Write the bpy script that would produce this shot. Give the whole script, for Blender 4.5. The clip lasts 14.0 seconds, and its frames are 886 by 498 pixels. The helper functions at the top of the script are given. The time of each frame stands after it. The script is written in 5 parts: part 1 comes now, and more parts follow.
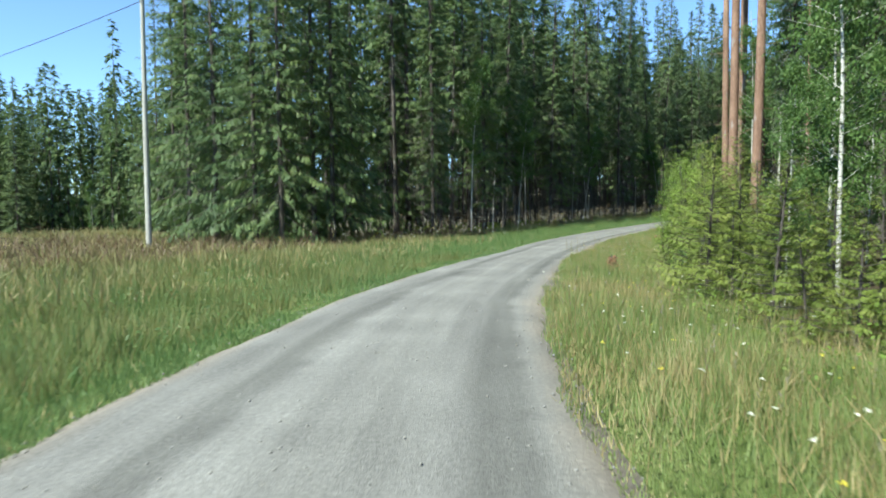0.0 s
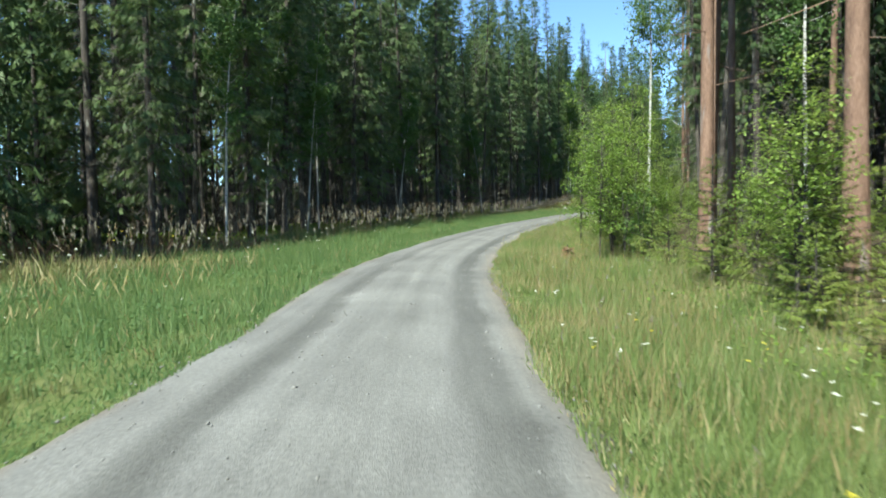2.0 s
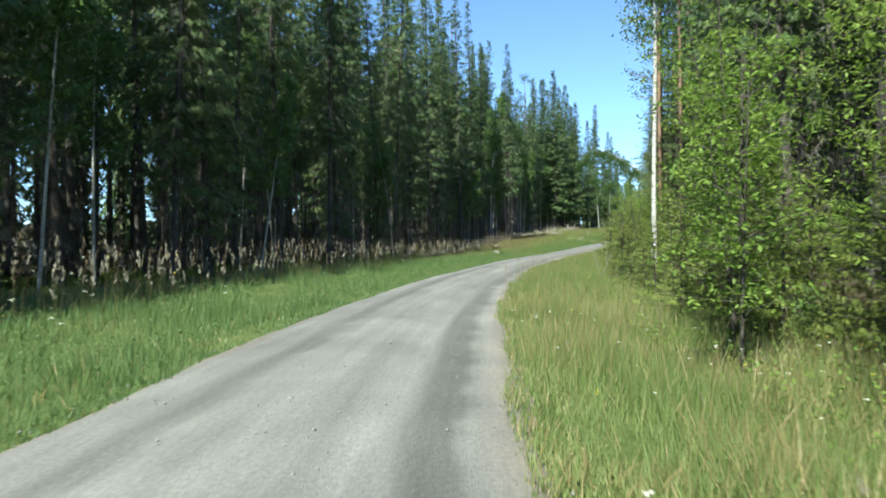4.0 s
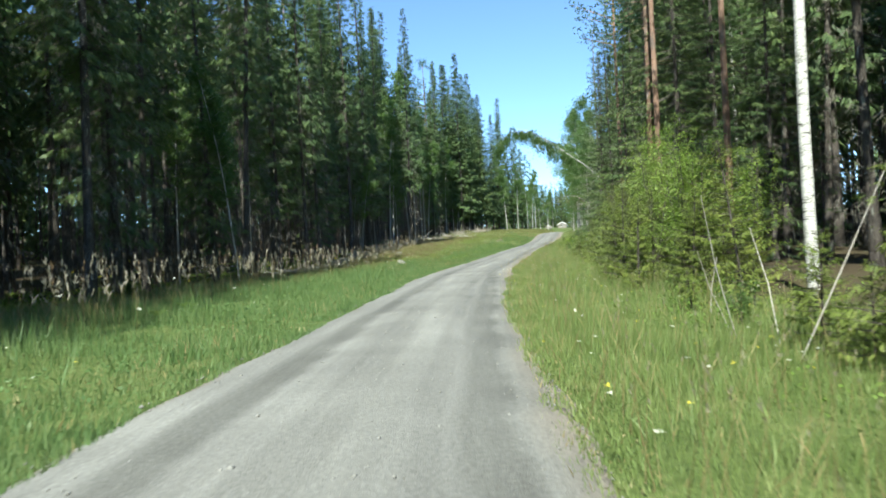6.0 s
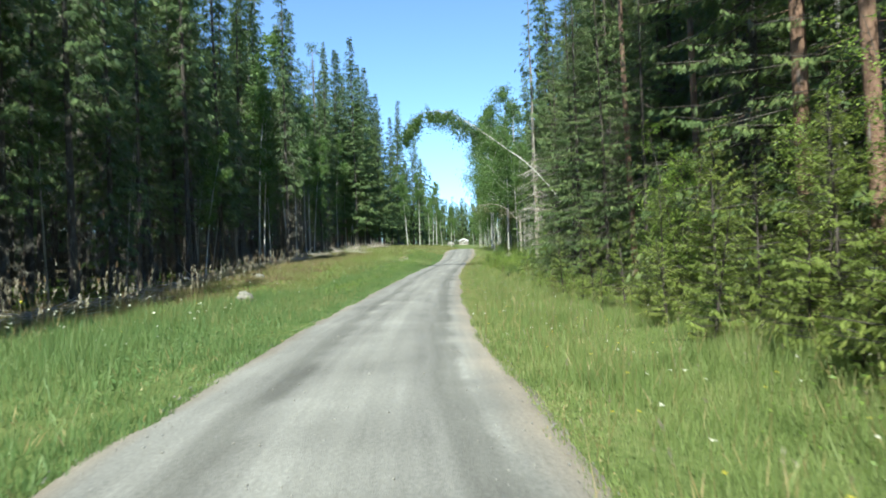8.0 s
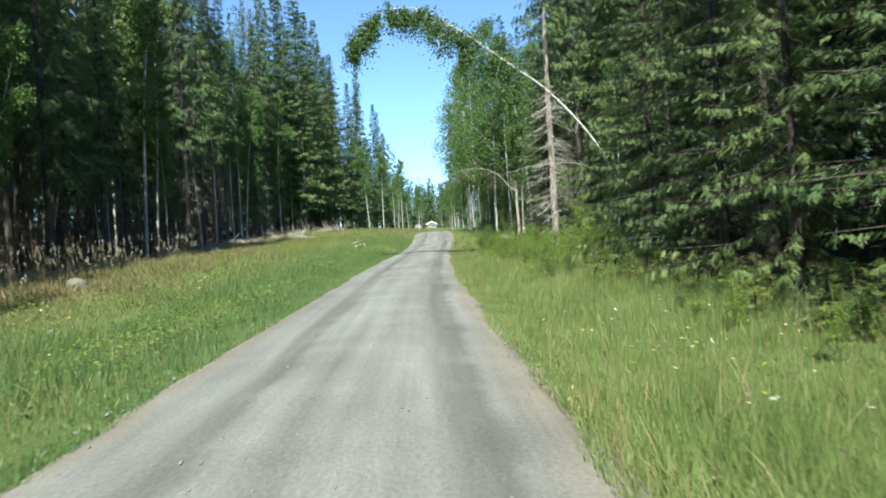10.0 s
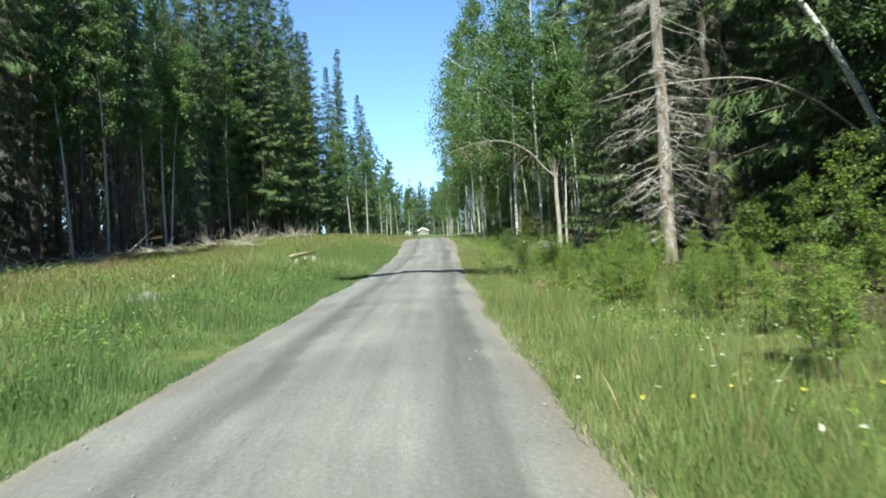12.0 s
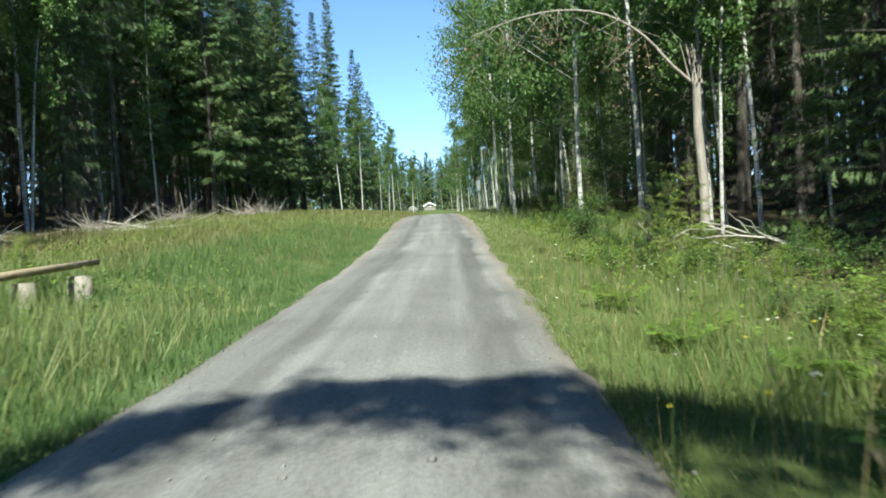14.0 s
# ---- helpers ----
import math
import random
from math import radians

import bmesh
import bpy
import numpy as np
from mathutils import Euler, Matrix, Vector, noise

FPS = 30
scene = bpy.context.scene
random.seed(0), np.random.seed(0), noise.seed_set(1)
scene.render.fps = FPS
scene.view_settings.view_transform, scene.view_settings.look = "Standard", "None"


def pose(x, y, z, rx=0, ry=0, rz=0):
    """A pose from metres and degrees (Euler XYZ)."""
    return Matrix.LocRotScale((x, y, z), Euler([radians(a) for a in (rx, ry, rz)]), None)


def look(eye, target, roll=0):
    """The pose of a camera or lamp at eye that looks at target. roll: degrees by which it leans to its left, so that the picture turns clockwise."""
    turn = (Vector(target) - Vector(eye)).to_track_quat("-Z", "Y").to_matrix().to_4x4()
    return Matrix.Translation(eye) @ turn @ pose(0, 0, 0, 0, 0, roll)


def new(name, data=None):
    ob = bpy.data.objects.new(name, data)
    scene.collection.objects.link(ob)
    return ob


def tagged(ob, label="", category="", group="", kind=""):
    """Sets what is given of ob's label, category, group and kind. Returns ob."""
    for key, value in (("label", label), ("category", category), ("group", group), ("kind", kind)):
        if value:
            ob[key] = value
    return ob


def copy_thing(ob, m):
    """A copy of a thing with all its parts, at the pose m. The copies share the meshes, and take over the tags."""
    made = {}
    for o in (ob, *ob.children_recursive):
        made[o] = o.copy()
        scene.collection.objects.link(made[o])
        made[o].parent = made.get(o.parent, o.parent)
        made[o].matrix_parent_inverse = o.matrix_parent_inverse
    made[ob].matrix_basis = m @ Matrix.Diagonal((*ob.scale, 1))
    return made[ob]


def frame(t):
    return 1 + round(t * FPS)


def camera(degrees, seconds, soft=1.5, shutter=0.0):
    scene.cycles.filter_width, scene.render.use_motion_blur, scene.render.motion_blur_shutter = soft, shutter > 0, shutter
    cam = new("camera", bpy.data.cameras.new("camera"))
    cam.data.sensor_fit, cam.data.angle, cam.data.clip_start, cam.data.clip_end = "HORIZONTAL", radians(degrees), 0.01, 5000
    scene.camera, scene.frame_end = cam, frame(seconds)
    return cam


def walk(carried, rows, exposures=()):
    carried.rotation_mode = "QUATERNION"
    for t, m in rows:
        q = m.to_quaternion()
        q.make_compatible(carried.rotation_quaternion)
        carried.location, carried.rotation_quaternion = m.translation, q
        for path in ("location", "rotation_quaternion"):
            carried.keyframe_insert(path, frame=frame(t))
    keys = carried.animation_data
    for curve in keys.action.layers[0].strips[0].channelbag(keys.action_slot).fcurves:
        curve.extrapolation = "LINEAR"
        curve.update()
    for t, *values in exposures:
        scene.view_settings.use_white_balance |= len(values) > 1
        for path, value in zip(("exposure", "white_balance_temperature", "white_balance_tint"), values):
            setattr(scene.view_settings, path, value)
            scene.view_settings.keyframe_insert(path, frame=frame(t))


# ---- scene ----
cam = camera(65.0, 14.0, soft=1.8, shutter=0.12)
PATH = [
    (0, (0.428, -0.275, 1.504), (0.404, 1.722, 1.404), -0.6),
    (0.5, (0.553, 3.893, 1.459), (0.71, 5.883, 1.334), -0.8),
    (1, (0.881, 8.165, 1.37), (1.145, 10.146, 1.292), -1.6),
    (1.5, (1.454, 12.429, 1.336), (1.833, 14.389, 1.219), -1.5),
    (2, (2.12, 16.464, 1.317), (2.682, 18.381, 1.215), -0.9),
    (2.5, (2.997, 20.236, 1.324), (3.566, 22.151, 1.234), -0.8),
    (3, (4.144, 23.856, 1.311), (4.771, 25.752, 1.205), -0.7),
    (3.5, (5.411, 27.315, 1.329), (6.147, 29.173, 1.255), -0.9),
    (3.7, (6.04, 28.696, 1.342), (6.807, 30.544, 1.341), -0.8),
    (5.8, (13.58, 43.597, 1.625), (14.628, 45.301, 1.643), -2.4),
    (6, (14.375, 45.032, 1.642), (15.441, 46.723, 1.674), -2.6),
    (6.5, (16.632, 48.578, 1.791), (17.752, 50.235, 1.841), -2.8),
    (7, (18.987, 52.006, 1.907), (20.2, 53.595, 1.966), -2.5),
    (7.5, (21.409, 55.362, 1.997), (22.689, 56.897, 2.069), -2.2),
    (8, (23.798, 58.764, 2.165), (25.106, 60.276, 2.232), -2.1),
    (8.2, (24.791, 60.087, 2.232), (26.115, 61.584, 2.297), -1.9),
    (10.3, (36.162, 73.477, 2.503), (37.553, 74.914, 2.517), -3.6),
    (10.5, (37.297, 74.678, 2.498), (38.704, 76.099, 2.525), -3.7),
    (11, (40.028, 77.622, 2.614), (41.459, 79.019, 2.64), -3.6),
    (11.5, (42.835, 80.832, 2.79), (44.288, 82.205, 2.826), -3.5),
    (12, (45.566, 83.931, 2.989), (46.967, 85.359, 3.027), -3.1),
    (12.5, (48.423, 86.905, 3.165), (49.768, 88.384, 3.2), -3.1),
    (13, (51.289, 89.927, 3.365), (52.654, 91.389, 3.382), -3.4),
    (13.5, (54.028, 92.784, 3.49), (55.396, 94.244, 3.482), -3.5),
    (14, (56.853, 95.708, 3.626), (58.234, 97.154, 3.595), -3.6),
]
walk(cam, [(t, look(eye, target, roll)) for t, eye, target, roll in PATH], [(0, 1.24, 6200, -2), (4, 1.26, 6200, -2), (6.5, 1.36, 6200, -2), (9, 1.35, 6200, -2), (11.5, 1.24, 6200, -2), (14, 1.2, 6200, -2)])

# ---- world, sun, exposure ----
SUN_BEARING, SUN_HEIGHT = 226.5, 49.5
world = bpy.data.worlds.new("sky")
scene.world = world
world.use_nodes = True
wn = world.node_tree.nodes
sky = wn.new("ShaderNodeTexSky")
sky.sky_type = "NISHITA"
sky.sun_disc = False
sky.sun_elevation = radians(SUN_HEIGHT)
sky.sun_rotation = radians(SUN_BEARING)
sky.altitude = 2500
sky.air_density, sky.dust_density, sky.ozone_density = 0.88, 0.0, 4.0
wn["Background"].inputs["Strength"].default_value = 0.135
world.node_tree.links.new(sky.outputs["Color"], wn["Background"].inputs["Color"])
sun = new("sun", bpy.data.lights.new("sun", "SUN"))
sun.data.energy, sun.data.angle, sun.data.color = 5.0, radians(0.6), (1.0, 0.95, 0.85)
sb, sh = radians(SUN_BEARING), radians(SUN_HEIGHT)
sun_way = Vector((math.sin(sb) * math.cos(sh), math.cos(sb) * math.cos(sh), math.sin(sh)))
sun.matrix_basis = look(sun_way * 200, (0, 0, 0))

# ---- materials ----


def shader(name):
    m = bpy.data.materials.new(name)
    m.use_nodes = True
    return m, m.node_tree.nodes, m.node_tree.links, m.node_tree.nodes["Principled BSDF"]


def add(nodes, kind, **values):
    n = nodes.new("ShaderNode" + kind)
    for key, v in values.items():
        n.inputs[key.replace("_", " ")].default_value = v
    return n


def ramp(nodes, stops):
    n = nodes.new("ShaderNodeValToRGB")
    e = n.color_ramp.elements
    while len(e) < len(stops):
        e.new(0.5)
    for k, (p, c) in zip(e, stops):
        k.position, k.color = p, (*c, 1)
    return n


def leaf_material(name, dark, mid, light, through_light=0.35, rough=0.55, patch=0.9):
    """Foliage: a colour of its own for each leaf, each bough and each plant, with light passing through."""
    m, n, l, p = shader(name)
    geo, info = n.new("ShaderNodeNewGeometry"), n.new("ShaderNodeObjectInfo")
    mixv = add(n, "Math")
    mixv.operation = "MULTIPLY_ADD"
    mixv.inputs[1].default_value = 0.34
    half = add(n, "Math")
    half.operation = "MULTIPLY_ADD"
    half.inputs[1].default_value = 0.28
    co, cloud = n.new("ShaderNodeTexCoord"), add(n, "TexNoise", Scale=patch, Detail=2.0, Roughness=0.6)
    l.new(co.outputs["Object"], cloud.inputs["Vector"])
    spread = n.new("ShaderNodeMapRange")
    for i, v in enumerate((0.34, 0.66, 0.0, 0.38)):
        spread.inputs[i + 1].default_value = v
    l.new(cloud.outputs[0], spread.inputs[0])
    l.new(info.outputs["Random"], half.inputs[0])
    l.new(spread.outputs[0], half.inputs[2])
    l.new(geo.outputs["Random Per Island"], mixv.inputs[0])
    l.new(half.outputs[0], mixv.inputs[2])
    r = ramp(n, [(0.05, dark), (0.5, mid), (0.95, light)])
    l.new(mixv.outputs[0], r.inputs["Fac"])
    l.new(r.outputs["Color"], p.inputs["Base Color"])
    p.inputs["Roughness"].default_value = rough
    p.inputs["Specular IOR Level"].default_value = 0.35
    tr = n.new("ShaderNodeBsdfTranslucent")
    l.new(r.outputs["Color"], tr.inputs["Color"])
    mx = n.new("ShaderNodeMixShader")
    mx.inputs[0].default_value = through_light
    l.new(p.outputs[0], mx.inputs[1])
    l.new(tr.outputs[0], mx.inputs[2])
    l.new(mx.outputs[0], n["Material Output"].inputs["Surface"])
    return m


def noisy_material(name, stops, scale=4.0, fine=40.0, rough=0.9, bump=0.4, stretch=(1, 1, 1), spot=None):
    """A rough natural surface: two scales of noise for the colour, the finer one for relief as well."""
    m, n, l, p = shader(name)
    co, mp = n.new("ShaderNodeTexCoord"), n.new("ShaderNodeMapping")
    mp.inputs["Scale"].default_value = stretch
    l.new(co.outputs["Object"], mp.inputs["Vector"])
    a, b = add(n, "TexNoise", Scale=scale, Detail=5.0, Roughness=0.6), add(n, "TexNoise", Scale=fine, Detail=4.0, Roughness=0.7)
    l.new(mp.outputs[0], a.inputs["Vector"]), l.new(mp.outputs[0], b.inputs["Vector"])
    mx = n.new("ShaderNodeMix")
    mx.inputs[0].default_value = 0.5
    l.new(a.outputs[0], mx.inputs[2]), l.new(b.outputs[0], mx.inputs[3])
    r = ramp(n, stops)
    l.new(mx.outputs[0], r.inputs["Fac"])
    out = r.outputs["Color"]
    if spot:
        v = add(n, "TexNoise", Scale=spot[0], Detail=3.0)
        l.new(mp.outputs[0], v.inputs["Vector"])
        f = ramp(n, [(spot[1], (0, 0, 0)), (spot[1] + 0.06, (1, 1, 1))])
        l.new(v.outputs[0], f.inputs["Fac"])
        mc = n.new("ShaderNodeMix")
        mc.data_type = "RGBA"
        mc.inputs[7].default_value = (*spot[2], 1)
        l.new(f.outputs["Color"], mc.inputs[0])
        l.new(out, mc.inputs[6])
        out = mc.outputs[2]
    l.new(out, p.inputs["Base Color"])
    p.inputs["Roughness"].default_value = rough
    p.inputs["Specular IOR Level"].default_value = 0.25
    bp = add(n, "Bump", Strength=bump, Distance=0.03)
    l.new(b.outputs[0], bp.inputs["Height"])
    l.new(bp.outputs[0], p.inputs["Normal"])
    return m


NEEDLE = leaf_material("spruce_needles", (0.058, 0.10, 0.045), (0.112, 0.172, 0.062), (0.215, 0.265, 0.085), 0.38)
DRY_TWIG = leaf_material("dry_lichened_twigs", (0.11, 0.098, 0.08), (0.18, 0.163, 0.13), (0.28, 0.262, 0.215), 0.15)
NEEDLE_PINE = leaf_material("pine_needles", (0.05, 0.095, 0.05), (0.08, 0.14, 0.065), (0.12, 0.18, 0.07), 0.3)
NEEDLE_YOUNG = leaf_material("young_spruce_needles", (0.095, 0.138, 0.03), (0.185, 0.238, 0.05), (0.315, 0.345, 0.085), 0.4)
LEAF_BIRCH = leaf_material("birch_leaves", (0.055, 0.105, 0.03), (0.10, 0.175, 0.045), (0.16, 0.24, 0.065), 0.42)
LEAF_ROWAN = leaf_material("rowan_leaves", (0.11, 0.185, 0.035), (0.215, 0.315, 0.058), (0.37, 0.44, 0.12), 0.46)
LEAF_FERN = leaf_material("fern_leaves", (0.10, 0.17, 0.03), (0.17, 0.26, 0.045), (0.25, 0.32, 0.07), 0.42)
GRASS_L = leaf_material("lush_grass", (0.07, 0.13, 0.042), (0.128, 0.21, 0.07), (0.24, 0.305, 0.125), 0.45, patch=1.6)
GRASS_R = leaf_material("meadow_grass", (0.115, 0.172, 0.054), (0.208, 0.275, 0.088), (0.37, 0.39, 0.18), 0.48, patch=1.4)
GRASS_DRY = leaf_material("dry_grass", (0.22, 0.17, 0.08), (0.34, 0.28, 0.13), (0.48, 0.42, 0.24), 0.35)
OLIVE = leaf_material("olive_grass", (0.125, 0.15, 0.045), (0.205, 0.215, 0.08), (0.33, 0.285, 0.14), 0.4)
HEATH = leaf_material("heath_twigs", (0.10, 0.065, 0.04), (0.17, 0.115, 0.07), (0.26, 0.19, 0.10), 0.25)
SEED = leaf_material("grass_seed_heads", (0.20, 0.175, 0.125), (0.30, 0.265, 0.20), (0.42, 0.38, 0.31), 0.35)
PETAL_W = leaf_material("white_petals", (0.62, 0.62, 0.52), (0.74, 0.74, 0.64), (0.82, 0.82, 0.74), 0.3)
PETAL_Y = leaf_material("yellow_petals", (0.60, 0.50, 0.04), (0.72, 0.62, 0.07), (0.80, 0.72, 0.14), 0.3)
DEAD_LEAF = leaf_material("withered_needles", (0.22, 0.12, 0.07), (0.31, 0.18, 0.105), (0.40, 0.26, 0.16), 0.3)
BARK_SPRUCE = noisy_material("spruce_bark", [(0.3, (0.04, 0.033, 0.028)), (0.55, (0.10, 0.086, 0.075)), (0.72, (0.23, 0.22, 0.20))], 3, 30, 0.95, 0.8, (3, 3, 0.7), (2.2, 0.62, (0.24, 0.25, 0.215)))
BARK_PINE = noisy_material("pine_bark", [(0.3, (0.09, 0.055, 0.04)), (0.5, (0.22, 0.135, 0.095)), (0.72, (0.36, 0.24, 0.175))], 2.5, 22, 0.9, 0.9, (3, 3, 0.6), (1.7, 0.60, (0.27, 0.23, 0.21)))
BARK_PINE_TOP = noisy_material("orange_pine_bark", [(0.3, (0.14, 0.085, 0.06)), (0.5, (0.275, 0.175, 0.125)), (0.72, (0.38, 0.275, 0.205))], 2.5, 22, 0.9, 0.9, (3, 3, 0.6), (2.0, 0.6, (0.2, 0.15, 0.12)))
BARK_BIRCH = noisy_material("birch_bark", [(0.38, (0.06, 0.052, 0.047)), (0.47, (0.42, 0.41, 0.38)), (0.7, (0.66, 0.65, 0.61))], 3.5, 14, 0.75, 0.3, (1, 1, 3.2))
WOOD_DEAD = noisy_material("dead_wood", [(0.3, (0.17, 0.145, 0.12)), (0.5, (0.33, 0.29, 0.25)), (0.72, (0.52, 0.48, 0.43))], 3, 40, 0.9, 0.6, (4, 4, 0.6))
WOOD_GREY = noisy_material("silver_grey_branches", [(0.3, (0.25, 0.225, 0.195)), (0.5, (0.42, 0.39, 0.35)), (0.72, (0.58, 0.55, 0.51))], 2, 12, 0.9, 0.4)
BARK_DEAD = noisy_material("flaking_spruce_bark", [(0.34, (0.10, 0.085, 0.07)), (0.48, (0.25, 0.22, 0.19)), (0.66, (0.47, 0.44, 0.39))], 2.2, 14, 0.95, 0.9, (3, 3, 0.8), (1.6, 0.56, (0.20, 0.16, 0.12)))
WOOD_POLE = noisy_material("weathered_pole_wood", [(0.3, (0.24, 0.23, 0.20)), (0.5, (0.38, 0.37, 0.33)), (0.72, (0.50, 0.49, 0.45))], 2, 60, 0.85, 0.4, (6, 6, 0.3))
WOOD_CUT = noisy_material("pale_cut_wood", [(0.3, (0.20, 0.155, 0.10)), (0.5, (0.33, 0.265, 0.175)), (0.72, (0.46, 0.39, 0.28))], 3, 40, 0.8, 0.4, (1, 1, 1))
STONE = noisy_material("granite", [(0.3, (0.12, 0.115, 0.105)), (0.5, (0.20, 0.19, 0.17)), (0.72, (0.31, 0.295, 0.265))], 3, 50, 0.9, 0.7, (1, 1, 1), (2.5, 0.60, (0.16, 0.19, 0.09)))
WIRE = noisy_material("wire", [(0.3, (0.02, 0.02, 0.02)), (0.7, (0.05, 0.05, 0.05))], 3, 30, 0.5, 0.1)
PAINT_WALL = noisy_material("pale_boards", [(0.3, (0.20, 0.18, 0.15)), (0.7, (0.28, 0.26, 0.22))], 2, 30, 0.7, 0.2, (8, 8, 0.6))
PAINT_WHITE = noisy_material("white_paint", [(0.3, (0.74, 0.73, 0.70)), (0.7, (0.82, 0.81, 0.79))], 2, 40, 0.6, 0.1)
ROOF = noisy_material("grey_roof_felt", [(0.3, (0.10, 0.09, 0.085)), (0.7, (0.17, 0.155, 0.15))], 2, 50, 0.9, 0.4)
PEBBLE = noisy_material("pebbles", [(0.3, (0.11, 0.108, 0.10)), (0.5, (0.20, 0.195, 0.18)), (0.72, (0.33, 0.32, 0.30))], 9, 60, 0.95, 0.3)
GLASS = shader("window_glass")[0]
GLASS.node_tree.nodes["Principled BSDF"].inputs["Base Color"].default_value = (0.03, 0.035, 0.04, 1)
GLASS.node_tree.nodes["Principled BSDF"].inputs["Roughness"].default_value = 0.08


def ground_material():
    """Soil under grass, moss and needle litter; the attribute 'wood' says how far the forest floor has taken over."""
    m, n, l, p = shader("ground_soil")
    co = n.new("ShaderNodeTexCoord")
    a, b = add(n, "TexNoise", Scale=0.35, Detail=6.0, Roughness=0.65), add(n, "TexNoise", Scale=9.0, Detail=5.0, Roughness=0.7)
    l.new(co.outputs["Object"], a.inputs["Vector"]), l.new(co.outputs["Object"], b.inputs["Vector"])
    mx = n.new("ShaderNodeMix")
    mx.inputs[0].default_value = 0.55
    l.new(a.outputs[0], mx.inputs[2]), l.new(b.outputs[0], mx.inputs[3])
    green = ramp(n, [(0.3, (0.045, 0.06, 0.018)), (0.5, (0.085, 0.115, 0.034)), (0.7, (0.16, 0.16, 0.065))])
    brown = ramp(n, [(0.3, (0.03, 0.022, 0.014)), (0.5, (0.065, 0.05, 0.03)), (0.62, (0.05, 0.062, 0.02)), (0.75, (0.12, 0.095, 0.06))])
    l.new(mx.outputs[0], green.inputs["Fac"]), l.new(mx.outputs[0], brown.inputs["Fac"])
    at = n.new("ShaderNodeAttribute")
    at.attribute_name = "wood"
    mc = n.new("ShaderNodeMix")
    mc.data_type = "RGBA"
    l.new(at.outputs["Fac"], mc.inputs[0]), l.new(green.outputs["Color"], mc.inputs[6]), l.new(brown.outputs["Color"], mc.inputs[7])
    l.new(mc.outputs[2], p.inputs["Base Color"])
    p.inputs["Roughness"].default_value = 0.95
    p.inputs["Specular IOR Level"].default_value = 0.15
    bp = add(n, "Bump", Strength=0.7, Distance=0.06)
    l.new(b.outputs[0], bp.inputs["Height"]), l.new(bp.outputs[0], p.inputs["Normal"])
    return m


def road_material():
    """Packed gravel. u runs across the road, v along it, both in metres: streaks follow the wheels."""
    m, n, l, p = shader("packed_gravel")
    uv, co = n.new("ShaderNodeUVMap"), n.new("ShaderNodeTexCoord")
    mp = n.new("ShaderNodeMapping")
    mp.inputs["Scale"].default_value = (2.6, 0.10, 1)
    l.new(uv.outputs[0], mp.inputs["Vector"])
    streak = add(n, "TexNoise", Scale=1.0, Detail=4.0, Roughness=0.6)
    l.new(mp.outputs[0], streak.inputs["Vector"])
    patch = add(n, "TexNoise", Scale=0.6, Detail=5.0, Roughness=0.6)
    l.new(uv.outputs[0], patch.inputs["Vector"])
    fine = add(n, "TexNoise", Scale=30.0, Detail=6.0, Roughness=0.8)
    l.new(uv.outputs[0], fine.inputs["Vector"])
    stones = add(n, "TexVoronoi", Scale=95.0)
    l.new(uv.outputs[0], stones.inputs["Vector"])
    m1 = n.new("ShaderNodeMix")
    m1.inputs[0].default_value = 0.45
    l.new(streak.outputs[0], m1.inputs[2]), l.new(patch.outputs[0], m1.inputs[3])
    m2 = n.new("ShaderNodeMix")
    m2.inputs[0].default_value = 0.48
    l.new(m1.outputs[0], m2.inputs[2]), l.new(fine.outputs[0], m2.inputs[3])
    r = ramp(n, [(0.37, (0.082, 0.081, 0.075)), (0.47, (0.142, 0.14, 0.131)), (0.55, (0.197, 0.195, 0.182)), (0.64, (0.29, 0.287, 0.27))])
    l.new(m2.outputs[0], r.inputs["Fac"])
    # the track of the wheels, packed and a little darker, and the sandy rim
    sep = n.new("ShaderNodeSeparateXYZ")
    l.new(uv.outputs[0], sep.inputs[0])
    wob = add(n, "Math")
    wob.operation = "MULTIPLY_ADD"
    wob.inputs[1].default_value = 0.5
    l.new(patch.outputs[0], wob.inputs[0]), l.new(sep.outputs[0], wob.inputs[2])
    dark, sand = (0.70, 0.70, 0.69), (1.13, 1.0, 0.88)
    band = ramp(n, [(0.0, sand), (0.08, (1, 1, 1)), (0.19, (1, 1, 1)), (0.235, dark), (0.29, dark), (0.34, (1, 1, 1)), (0.55, (1.06, 1.06, 1.05)), (0.74, (1, 1, 1)), (0.785, dark), (0.86, dark), (0.90, (1.03, 1.03, 1.02)), (1.0, sand)])
    fit_band = add(n, "MapRange")
    fit_band.inputs[1].default_value, fit_band.inputs[2].default_value = -1.21, 1.71
    l.new(wob.outputs[0], fit_band.inputs[0])
    l.new(fit_band.outputs[0], band.inputs["Fac"])
    mul = n.new("ShaderNodeMix")
    mul.data_type, mul.blend_type = "RGBA", "MULTIPLY"
    mul.inputs[0].default_value = 1.0
    l.new(r.outputs["Color"], mul.inputs[6]), l.new(band.outputs["Color"], mul.inputs[7])
    l.new(mul.outputs[2], p.inputs["Base Color"])
    p.inputs["Roughness"].default_value = 0.9
    p.inputs["Specular IOR Level"].default_value = 0.3
    hs = add(n, "Math")
    hs.operation = "ADD"
    l.new(stones.outputs["Distance"], hs.inputs[0]), l.new(fine.outputs[0], hs.inputs[1])
    bp = add(n, "Bump", Strength=0.4, Distance=0.012)
    l.new(hs.outputs[0], bp.inputs["Height"]), l.new(bp.outputs[0], p.inputs["Normal"])
    return m


GROUND, ROAD = ground_material(), road_material()

